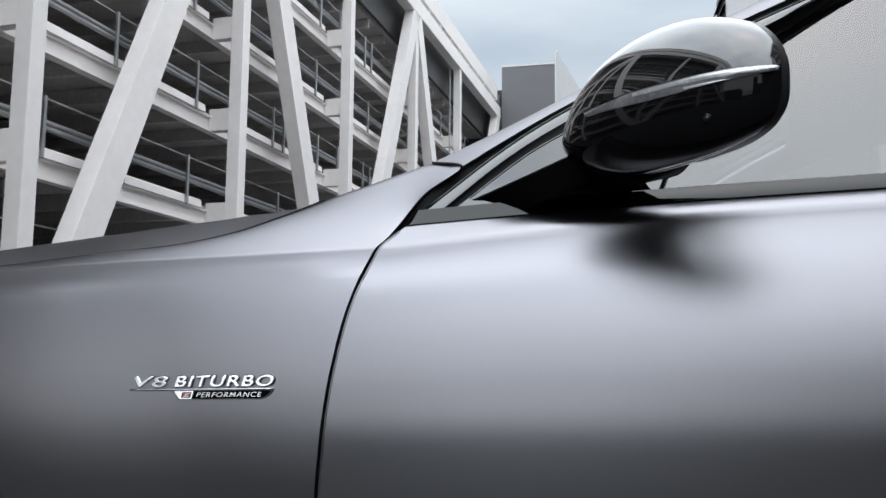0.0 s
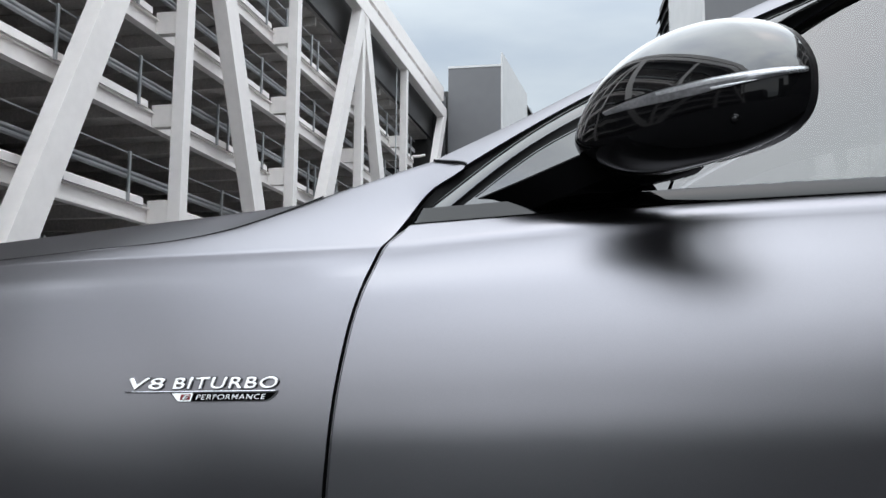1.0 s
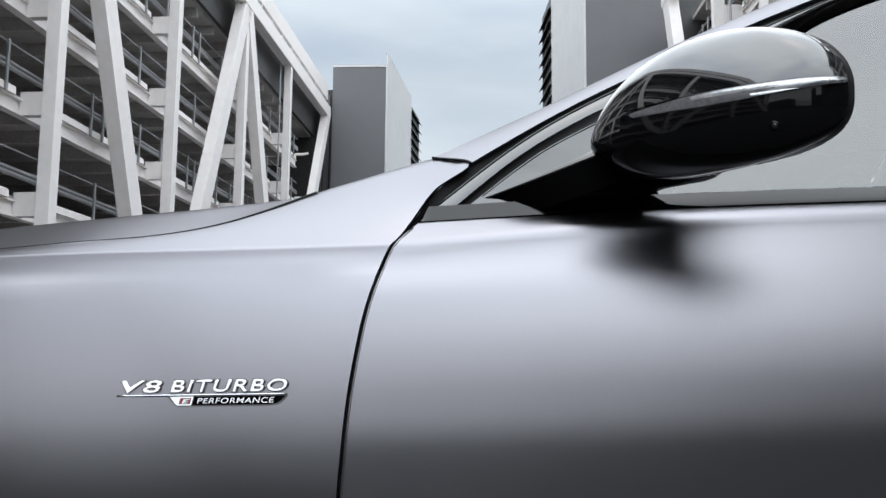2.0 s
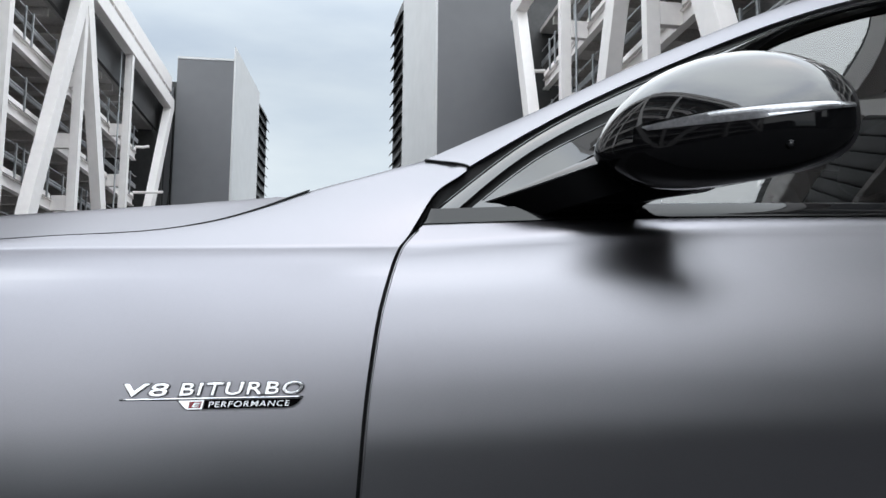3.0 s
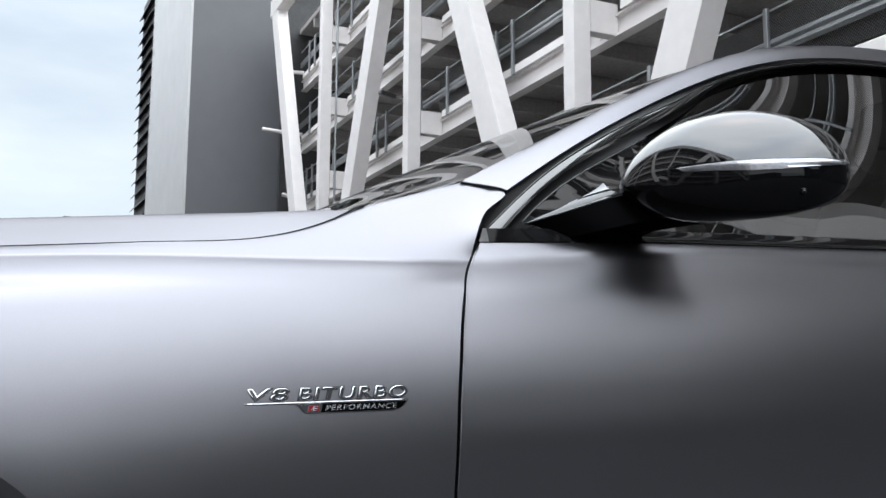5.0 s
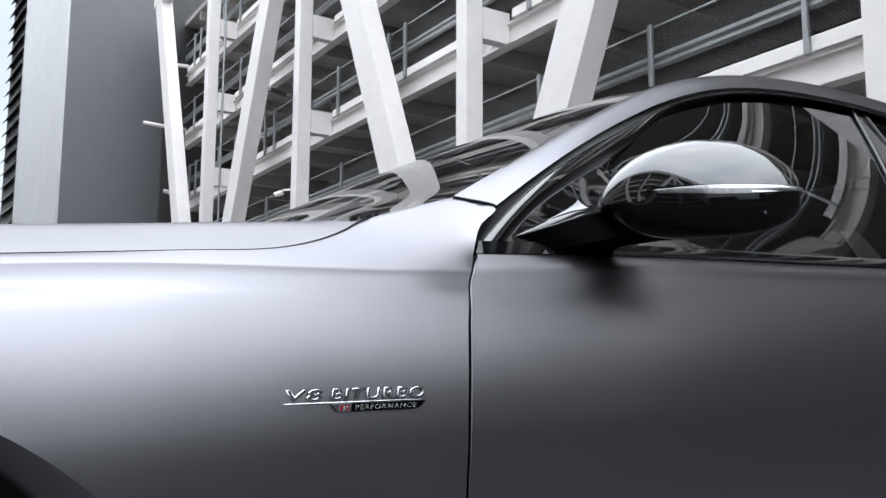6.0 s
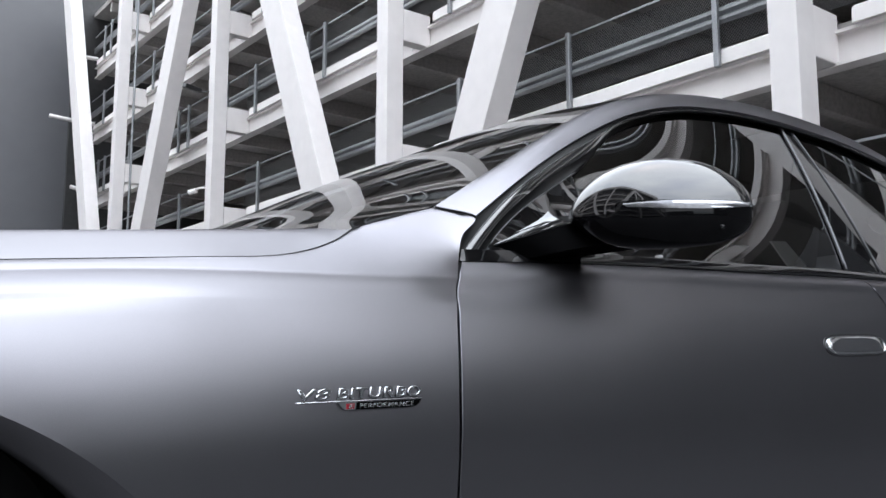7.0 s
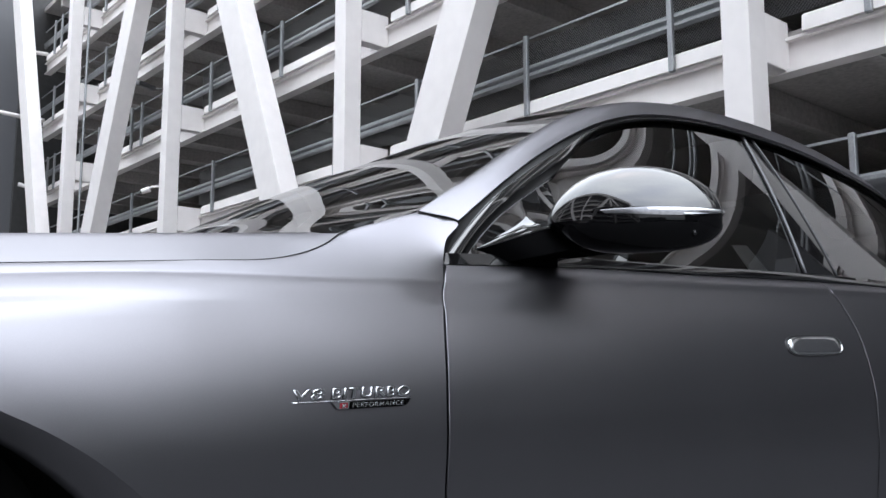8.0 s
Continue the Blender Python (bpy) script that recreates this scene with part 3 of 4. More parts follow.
def door_rows(left, right, n=50, m=60):
    rows = []
    for j in range(m + 1):
        row = []
        for i in range(n + 1):
            u, x = i / n, lerp(left(0.6), right(0.6), i / n)
            v = 1 - (1 - j / m) ** 1.5
            for _ in range(4):
                z = lerp(0.21, BELT(x)[1], v)
                x = lerp(left(z), right(z), u)
            zz = max(z, low(x))
            row.append((x, door_section(x)(zz), zz))
        rows.append(row)
    return rows


REAR_SHUT = pchip([0.2, 0.689, 0.78, 0.87, 0.94, 0.972, 0.985, 1.02], [1.246, 1.250, 1.250, 1.244, 1.224, 1.207, 1.193, 1.175])
TAIL_SHUT = pchip([0.2, 0.5, 0.8, 1.02], [2.05, 2.05, 2.30, 2.42])
front_door = both("front_door", door_rows(lambda z: SHUT(z) + GAP, lambda z: REAR_SHUT(z) - GAP / 2), PAINT, "", 0.010)
both("rear_door", door_rows(lambda z: REAR_SHUT(z) + GAP / 2, lambda z: TAIL_SHUT(z) - GAP / 2), PAINT, "", 0.010)
for shut, off in ((SHUT, GAP + 0.0006), (REAR_SHUT, GAP / 2 + 0.0006)):
    bm = bmesh.new()
    zs = np.linspace(0.50, 0.955 if shut is SHUT else 0.985, 70)
    tube(bm, [(shut(z) + off, door_section(shut(z) + off)(z) + 0.0004, z) for z in zs], 0.0012 if shut is SHUT else 0.0026, 6)
    part("door_edge", bm, PAINT, car, "", True)
quarter = []
for j in range(31):
    row = []
    for i in range(31):
        z = lerp(0.22, 1.03, j / 30)
        x = lerp(TAIL_SHUT(z) + GAP, 3.55 - 0.25 * abs(z - 0.7), i / 30)
        z = max(z, low(x))
        row.append((x, SIDE(min(z, 0.9)) + max(0, z - 0.9) * 0.6 + nose(x) + roll_in(x, z), z))
    quarter.append(row)
both("quarter_panel", quarter, PAINT, "", 0.010)


def bonnet_rows():
    rows = []
    for i in range(71):
        row = []
        for j in range(81):
            v = abs(2 * j / 80 - 1)          # 1 at the seams, 0 in the middle
            x = lerp(-1.50, lerp(-0.16, -0.012, v ** 3), i / 70)
            yb, zb = TOP(x)
            yb += 0.0013 + 0.0012 * min(1, max(0, (x + 0.40) / 0.25))
            zc = 1.0135 + 0.10 * x - 0.10 * max(0, -x - 0.55) ** 1.5
            yy = yb + (1 - v ** 0.8) * (CY - yb)
            if yb < 0.19:
                z = pchip([yb, lerp(yb, 0.185, 0.5), 0.185, 0.215, 0.26, 0.4, 0.7, CY], [zb, lerp(zb, zc, 0.53), lerp(zb, zc, 0.96), zc, zc + 0.003, zc + 0.008, zc + 0.022, zc + 0.03])(yy)
            else:
                z = pchip([yb, CY], [zb, zb + 0.06])(yy)
            row.append((x, yy if j <= 40 else 2 * CY - yy, z))
        rows.append(row)
    return rows


sheet("bonnet", bonnet_rows(), PAINT, car, "", 0.012, (0, 0, -1))
for side in (0, 1):
    # black tube added along the seam as the dark of the hidden gap
    bm = bmesh.new()
    pts = [(x, TOP(x)[0] + 0.0012, TOP(x)[1] + 0.0006) for x in np.linspace(-1.2, -0.004, 80)]
    pts = [(x, 2 * CY - y, z) if side else (x, y, z) for x, y, z in pts]
    tube(bm, pts, 0.0005, 6)
    for v in bm.verts:
        k = max(0, (v.co.x + 0.19) / 0.18)
        c = TOP(v.co.x)
        v.co.z += (v.co.z - c[1]) * k * 1.6
    part("bonnet_gap_line", bm, RUBBER, car, "", True)
    bm = bmesh.new()
    pts = [Vector(CROWN(v)) + Vector((0.001, -0.0008, 0.0012)) for v in np.linspace(4.6, 5, 12)]
    tube(bm, [(p.x, 2 * CY - p.y, p.z) if side else p for p in pts], 0.0016, 6)
    part("pillar_seal", bm, RUBBER, car, "", True)


def end_rows(x0, depth, zs, sgn):
    return [[(x0 + sgn * (depth * (1 - abs(a) ** 2.5) + d), CY + a * 0.62, z) for a in np.linspace(-1, 1, 25)] for z, d in zs]


front = end_rows(-1.53, 0.12, [(0.2, 0.0), (0.35, 0.03), (0.55, 0.04), (0.70, 0.02), (0.76, 0.0)], -1)
front = [[(x, y, z - 0.07 * abs((y - CY) / 0.62) ** 3 * (z - 0.2) / 0.56) for x, y, z in r] for r in front]
b_y, b_z = TOP(-1.5)
front_seam = [(-1.498, CY + a * (CY - b_y), b_z - 0.004 + 0.06 * (1 - a * a)) for a in np.linspace(-1, 1, 25)]
for k in (0.3, 0.6, 0.85, 1.0):
    front.append([tuple(Vector(p).lerp(Vector(q), k) + Vector((0, 0, 0.02 * math.sin(math.pi * k)))) for p, q in zip(front[4], front_seam)])
sheet("front_bumper", front, PAINT, car)
sheet("rear_bumper", end_rows(3.45, 0.10, [(0.2, -0.1), (0.4, 0.03), (0.7, 0.05), (0.95, 0.02), (1.03, -0.02)], 1), PAINT, car)
sheet("boot_lid", [[(x, CY + a * 0.80, 1.03 + 0.02 * (1 - a * a) + 0.02 * (3.4 - x)) for a in np.linspace(-1, 1, 17)] for x in np.linspace(2.75, 3.45, 9)], PAINT, car)

# roof rail: outer lower edge, and the inner edge along windscreen and roof
RAIL = [(0.178, 0.117, 1.038), (0.216, 0.124, 1.066), (0.298, 0.150, 1.119), (0.395, 0.190, 1.173), (0.496, 0.226, 1.228), (0.599, 0.255, 1.280),
        (0.723, 0.287, 1.337), (0.80, 0.296, 1.364), (0.90, 0.303, 1.391), (1.03, 0.308, 1.408), (1.26, 0.313, 1.423), (1.53, 0.318, 1.422), (1.8, 0.325, 1.402), (2.08, 0.335, 1.372), (2.5, 0.37, 1.27), (2.9, 0.42, 1.09)]
INNER = [(0.132, 0.158, 1.054), (0.170, 0.172, 1.075), (0.263, 0.203, 1.127), (0.330, 0.234, 1.164), (0.430, 0.274, 1.221), (0.540, 0.314, 1.280),
         (0.660, 0.353, 1.344), (0.75, 0.368, 1.387), (0.86, 0.380, 1.426), (1.03, 0.386, 1.461), (1.25, 0.392, 1.483), (1.53, 0.40, 1.490), (1.8, 0.41, 1.478), (2.08, 0.43, 1.44), (2.5, 0.47, 1.31), (2.9, 0.5, 1.11)]


def fair(pts, rounds=60):
    """A smooth curve near points: densely sampled, its kinks evened out, its ends kept."""
    c = line(pts)
    p = np.array([c(t) for t in np.linspace(0, 1, 161)])
    for _ in range(rounds):
        p[1:-1] = 0.25 * p[:-2] + 0.5 * p[1:-1] + 0.25 * p[2:]
    return line(p)


rail, inner = fair(RAIL), fair(INNER)
RAIL = [tuple(rail(t)) for t in np.linspace(0, 1, 41)]
INNER = [tuple(inner(t)) for t in np.linspace(0, 1, 41)]
LONG_RAIL = [(0.121, 0.079, 0.963), (0.149, 0.097, 1.000)] + RAIL


def strip_rows(a, b, n, m, bulge, ramp=0.0):
    """A curved strip between two edges, swelling outward by bulge."""
    rows = []
    for i in range(n + 1):
        p, q = Vector(a(i / n)), Vector(b(i / n))
        out = (q - p).cross(Vector(a(min(1, i / n + 0.01))) - Vector(a(max(0, i / n - 0.01)))).normalized()
        if out.y > 0:
            out = -out
        grow = min(1.0, i / n / ramp) if ramp else 1.0
        rows.append([p.lerp(q, j / m) + out * bulge * grow * 4 * (j / m) * (1 - j / m) for j in range(m + 1)])
    return rows


both("roof_rail", strip_rows(rail, inner, 90, 8, 0.010, 0.12), PAINT, "", 0.010, (0, 0.6, -0.6))

screen_edge = fair([(-0.008, 0.150, 1.004), (0.06, 0.158, 1.030), (0.134, 0.163, 1.054)] + [(p[0] + 0.002, p[1] + 0.004, p[2]) for p in INNER if 0.15 < p[0] < 0.87])
screen_mid = fair([(-0.14, CY, 0.995), (0.105, CY, 1.117), (0.388, CY, 1.256), (0.604, CY, 1.353), (0.80, CY, 1.440)])
screen = []
for i in range(41):
    e, c = screen_edge(i / 40), screen_mid(i / 40)
    screen.append([(lerp(c[0], e[0], a * a), CY + a * (CY - e[1]), lerp(c[2], e[2], a * a)) for a in np.linspace(-1, 1, 49)])
sheet("windscreen", screen, SCREEN, car, "sloping windscreen mirroring the car park").visible_shadow = False
roof_rows = []
for i in range(41):
    s = i / 40
    x, xc = lerp(0.87, 2.1, s), lerp(0.81, 2.1, s)
    e = inner(next(t for t in np.linspace(0, 1, 600) if inner(t)[0] >= x - 2e-3))
    zc = pchip([0.7, 0.81, 1.0, 1.4, 1.8, 2.15], [1.395, 1.444, 1.480, 1.500, 1.492, 1.455])(xc)
    roof_rows.append([(lerp(xc, x, abs(a) ** 2.2), CY + a * (CY - e[1] - 0.004), lerp(zc, e[2] - 0.002, abs(a) ** 2.2)) for a in np.linspace(-1, 1, 41)])
sheet("roof", roof_rows, GLOSS_BLACK, car, "gloss black glass roof")
sheet("headliner", [[(x, y, z - 0.03) for x, y, z in r] for r in roof_rows], CABIN, car)
# lining of the windscreen's header, on under the roof
header = [[Vector(r[j]) + Vector((0.012, 0, -drop)) for j in range(1, 48)] for r, drop in ((screen[35], 0.012), (screen[37], 0.024), (screen[39], 0.03))]
header.append([p + Vector((0.12, 0, -0.004)) for p in header[-1]])
sheet("header_lining", header, CABIN, car)
back = []
for i in range(21):
    e = inner(lerp(next(t for t in np.linspace(0, 1, 600) if inner(t)[0] >= 2.1), 1, i / 20))
    zc = lerp(1.457, 1.08, (i / 20) ** 1.2)
    back.append([(lerp(lerp(2.1, 3.0, i / 20), e[0], abs(a) ** 2.2), CY + a * (CY - e[1] - 0.004), lerp(zc, e[2] - 0.002, abs(a) ** 2.2)) for a in np.linspace(-1, 1, 31)])
sheet("rear_window", back, SCREEN, car, "sloping rear window").visible_shadow = False


# side windows
def belt_top(x):
    b = BELT(x)
    return b[0] + 0.012, b[1] + 0.016


def frame_drop(x):
    """How far the black window frame reaches in from the roof rail: along x, and down."""
    k = min(1, max(0, (x - 0.55) / 0.35))
    return lerp(0.040, 0.004, k), lerp(0.020, 0.0135, k)


# the gloss band of the frame, above and below, then the line where its inner seal meets sail panel and glass
BAND_TOP = [(0.1396, 0.0939, 0.9832), (0.1777, 0.1074, 1.0165), (0.2157, 0.1192, 1.0495), (0.255, 0.130, 1.079), (0.2962, 0.1428, 1.106), (0.3398, 0.1573, 1.131), (0.4353, 0.1891, 1.1831), (0.5345, 0.2211, 1.2316)]
BAND_LOW = [(0.1628, 0.091, 0.9837), (0.1897, 0.101, 1.0085), (0.2127, 0.1091, 1.0305), (0.2512, 0.1192, 1.0600), (0.2911, 0.1293, 1.0854), (0.3343, 0.1441, 1.1110), (0.4278, 0.1743, 1.1601), (0.5273, 0.2088, 1.213)]
SEAL_LOW = [(0.178, 0.094, 0.985), (0.195, 0.101, 1.000), (0.220, 0.109, 1.0215), (0.262, 0.118, 1.0535), (0.305, 0.129, 1.0795), (0.355, 0.142, 1.107), (0.437, 0.165, 1.151)]
FRAME_IN = [(p[0] + frame_drop(p[0])[0], p[1] + 0.005, p[2] - frame_drop(p[0])[1] * min(1, (p[2] - 0.95) / 0.07)) for p in LONG_RAIL]
_f = np.array([fair(FRAME_IN)(t) for t in np.linspace(0, 1, 120)])
frame_top = pchip(_f[:, 0], _f[:, 1:])
band_top = fair(BAND_TOP + [(p[0] + 0.008, p[1] + 0.003, p[2] - 0.0045) for p in RAIL if p[0] > 0.66], 8)
band_low = fair(BAND_LOW + [(p[0] + 0.007, p[1] + 0.001, p[2] - 0.0095) for p in RAIL if p[0] > 0.66], 8)
seal_low = fair(SEAL_LOW + [(p[0], p[1] - 0.001, p[2]) for p in FRAME_IN if 0.55 < p[0] < 0.62] + [(p[0] + 0.006, p[1], p[2] - 0.0120) for p in RAIL if p[0] > 0.66], 8)
both("window_frame", strip_rows(band_top, band_low, 120, 6, 0.0010), GLOSS_BLACK, "gloss black window frame", 0.010)
both("glass_seal", strip_rows(band_low, seal_low, 120, 4, -0.0015), SEAL, "", 0.008)
# dark linings inside the pillars and the roof
both("pillar_lining", strip_rows(line([(p[0] + 0.006, p[1] + 0.015, p[2] - 0.008) for p in (seal_low(v) for v in np.linspace(0, 1, 90))]), line([(p[0] + 0.006, p[1] + 0.05, p[2] - 0.008) for p in INNER]), 60, 3, 0.0), CABIN)
# thin bright edges of the frame
for side in (0, 1):
    bm = bmesh.new()
    tube(bm, [(p[0], 2 * CY - p[1] + 0.001 if side else p[1] - 0.001, p[2]) for p in (band_top(v) for v in np.linspace(0, 0.98, 140))], 0.0009, 6)
    part("frame_edge", bm, DARK_ALLOY, car, "", True)
# dark seal in the joint between roof rail and frame
both("roof_seal", strip_rows(fair([(0.112, 0.079, 0.958), (0.1175, 0.083, 0.966), (0.139, 0.102, 1.004)] + [(p[0] - 0.002, p[1] + 0.008, p[2] + 0.003) for p in RAIL], 6), fair([(0.1215, 0.0835, 0.964)] + [(p[0], p[1] + 0.001, p[2]) for p in (band_top(v) for v in np.linspace(0, 1, 90))], 6), 120, 3, -0.002), SEAL)


def glass_at(x, v):
    """The side glass: v from the belt (0) to the frame (1)."""
    top, b = frame_top(x), belt_top(x)
    h = top[1] - b[1]
    y = lerp(b[0] + 0.010, top[0] + 0.010, v) - 0.010 * 4 * v * (1 - v) * (h / 0.38) ** 2
    return Vector((x, y, lerp(b[1] - 0.01, top[1] + 0.005, v)))


def pane(name, x_lo, x_hi, label):
    """A pane between two leaning edges, each given at the belt and at the frame."""
    rows = []
    for i in range(31):
        u = i / 30
        rows.append([glass_at(lerp(lerp(x_lo[0], x_lo[1], j / 12), lerp(x_hi[0], x_hi[1], j / 12), u), j / 12) for j in range(13)])
    for skin in (rows, mirrored(rows, CY)):
        sheet(name, skin, WINDOW, car, label).visible_shadow = False


pane("front_side_window", (0.405, 0.455), (1.180, 1.315), "dark tinted front side window")
pane("rear_side_window", (1.330, 1.365), (2.30, 2.30), "dark tinted rear side window")
# pillar between the doors, with its bright edge strips
pillar = [[glass_at(lerp(1.186, 1.322, v), v) + Vector((0, -0.003, 0)), glass_at(lerp(1.26, 1.342, v), v) + Vector((0, -0.0038, 0)), glass_at(lerp(1.328, 1.364, v), v) + Vector((0, -0.003, 0))] for v in np.linspace(0, 1, 16)]
both("door_pillar", pillar, FRAME_BLACK, "gloss black door pillar", 0.01)
for a, b, r in ((1.182, 1.318, 0.0045), (1.330, 1.366, 0.0025)):
    bm = bmesh.new()
    tube(bm, [glass_at(lerp(a, b, v), v) + Vector((0, -0.004, 0)) for v in np.linspace(0.02, 1, 16)], r, 6)
    part("pillar_strip", bm, DARK_ALLOY, car, "", True)
# sail panel ahead of the glass and the bright line on its upper edge
sail = []
sail_edge = line(SEAL_LOW)
for v in np.linspace(0, 1, 13):
    a, b = Vector(sail_edge(v)) + Vector((0, 0.001, 0)), glass_at(lerp(0.402, 0.453, v), lerp(0, 0.93, v)) + Vector((0, -0.012, 0))
    sail.append([a.lerp(b, k / 4) + Vector((0, -0.002, 0)) for k in range(5)])
both("sail_panel", sail, GLOSS_BLACK, "gloss black triangular sail panel", 0.006)
bm = bmesh.new()
tube(bm, [Vector(sail_edge(v)) + Vector((0.001, -0.0015, -0.001)) for v in np.linspace(0.06, 1, 30)], 0.0009, 6)
part("sail_trim", bm, DARK_ALLOY, car, "", True)
front_trim = [[(x, BELT(x)[0] + 0.001 + 0.010 * k, BELT(x)[1] + 0.0015 + lerp(0.002, 0.018, min(1, (x - 0.121) / 0.010)) * k * (1 - max(0, (x - 0.24) / 0.07) ** 2 * 0.9)) for x in np.linspace(0.122, 0.31, 40)] for k in (0, 0.3, 0.7, 1)]
both("front_belt_trim", front_trim, FRAME_BLACK, "dark chrome belt moulding", 0.01)
belt = [[(x, BELT(x)[0] - 0.001 + 0.012 * k ** 1.4, BELT(x)[1] + 0.0015 + 0.0175 * k) for x in np.linspace(0.366, 2.42, 60)] for k in (0, 0.08, 0.3, 0.7, 0.95, 1)]
both("belt_trim", belt, FRAME_BLACK, "dark chrome belt moulding", 0.01)

# ---- door mirror ----
M_C, M_TIP, M_END = Vector((0.4170, -0.0390, 1.0490)), Vector((0.3290, -0.0230, 1.0397)), radians(115)
M_WIDE, M_UP, M_DOWN, M_SKEW = 0.0965, 0.0835, 0.0565, -0.63


def shell(b, a, swell=0.0):
    """The mirror's shell: b from its tip (0) to its rear rim (90 degrees), a round it (0 inside, 90 on top, 180 outside)."""
    ca, sa = math.cos(a), math.sin(a)
    full = 2.25 if ca > 0 else 3.2 if sa < 0 else 1.85
    oy = math.copysign(abs(ca) ** (2 / full), ca) * (M_WIDE + (0.008 if ca > 0 else 0) + swell)
    oz = math.copysign(abs(sa) ** (2 / full), sa) * ((M_UP if sa > 0 else M_DOWN) + swell)
    cb, sb = math.cos(b), max(0.0, math.sin(b))
    lean = 1 - (0.32 if sa > 0 else 0.22) * abs(sa) * sb * max(0, cb) * 1.5
    return M_C + cb * (M_TIP - M_C) * (1 + swell / 0.12) + Vector((M_SKEW * sb * oy * lean, sb * oy * lean, sb * oz))


def level(b, z):
    """The angle on the outer side at which the shell reaches height z."""
    lo_a, hi_a = math.pi / 2, math.pi
    if shell(b, lo_a).z < z:
        return None
    for _ in range(30):
        m = (lo_a + hi_a) / 2
        lo_a, hi_a = (m, hi_a) if shell(b, m).z > z else (lo_a, m)
    return lo_a


mirror = part("door_mirror", bmesh.new(), GLOSS_BLACK, car, "gloss black door mirror with a clear indicator strip")
betas = [M_END * (k / 36) ** 0.85 for k in range(37)]


def split(b, z=1.0575):
    return level(b, z) or math.pi / 2


cap_rows, low_rows = [], []
for b in betas:
    a1 = split(b)
    cap_rows.append([shell(b, lerp(-0.05, a1 - 0.006, k / 40)) for k in range(41)])
    low_rows.append([shell(b, lerp(a1, 2 * math.pi - 0.05, k / 40)) for k in range(41)])
sheet("cap", cap_rows, GLOSS_BLACK, mirror, "gloss black upper cap")
sheet("lower_shell", low_rows, LOWER_BLACK, mirror, "gloss black lower shell")


def band(b0, b1, n, z0, z1, swell, bulge, front=0.322, ramp=0.070):
    """A strip on the shell between two heights, narrowing to a point at its front end."""
    rows = []
    for b in [lerp(b0, b1, (k / n) ** 0.85) for k in range(n + 1)]:
        mid, half = (z0 + z1) / 2, (z1 - z0) / 2
        if not level(b, mid):
            continue
        half *= lerp(0.12, 1.0, min(1, max(0.0, (shell(b, level(b, mid)).x - front) / ramp)) ** 0.8)
        lo_a, hi_a = level(b, mid - half), level(b, mid + half)
        if lo_a and hi_a:
            rows.append([shell(b, lerp(lo_a, hi_a, q / 6), swell + bulge * math.sin(math.pi * q / 6)) for q in range(7)])
    return rows


led = band(0, radians(111), 60, 1.0440, 1.0573, 0.0008, 0.0012)
sheet("indicator", led, LENS, mirror, "clear indicator strip", 0.004, (0.2, 0.8, 0))
guide = band(radians(40), radians(110), 40, 1.0512, 1.0556, 0.0024, 0.0004, 0.34, 0.06)
sheet("light_guide", guide, GUIDE, mirror, "bright light guide in the indicator")
guide = band(radians(62), radians(109), 30, 1.0455, 1.0480, 0.0022, 0.0003, 0.36, 0.06)
sheet("light_guide", guide, GUIDE, mirror)
# bright reflector cells at the outer end of the strip
for b0, b1 in ((110, 107.6), (107.2, 103), (102.5, 97.5)):
    sheet("reflector_cell", band(radians(b1), radians(b0), 4, 1.0466, 1.0556, 0.0027, 0.0004, 0.2), CELL, mirror)
R_C = M_C + math.cos(M_END) * (M_TIP - M_C)
rim = [[R_C + (shell(M_END, a) - R_C) * s + Vector((0.006, 0.004, 0)) * d for a in np.linspace(0, 2 * math.pi, 61)[:-1]] for s, d in ((1.0, 0), (1.0, 1.2), (0.95, 1.4), (0.93, 0.2), (0.93, -1))]
sheet("bezel", rim, BLACK_TRIM, mirror, "", closed=True)
bm = bmesh.new()
bm.faces.new([bm.verts.new(R_C + (shell(M_END, a) - R_C) * 0.94 + Vector((0.002, 0.001, 0))) for a in np.linspace(0, 2 * math.pi, 61)[:-1]])
part("glass", bm, MIRROR, mirror, "mirror glass")
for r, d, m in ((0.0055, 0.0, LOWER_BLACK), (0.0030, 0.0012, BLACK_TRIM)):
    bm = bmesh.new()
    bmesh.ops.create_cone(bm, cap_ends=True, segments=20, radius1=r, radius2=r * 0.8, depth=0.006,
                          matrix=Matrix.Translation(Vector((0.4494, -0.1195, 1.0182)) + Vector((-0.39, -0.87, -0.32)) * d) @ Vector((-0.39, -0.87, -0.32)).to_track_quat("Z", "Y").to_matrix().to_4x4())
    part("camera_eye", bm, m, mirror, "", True)
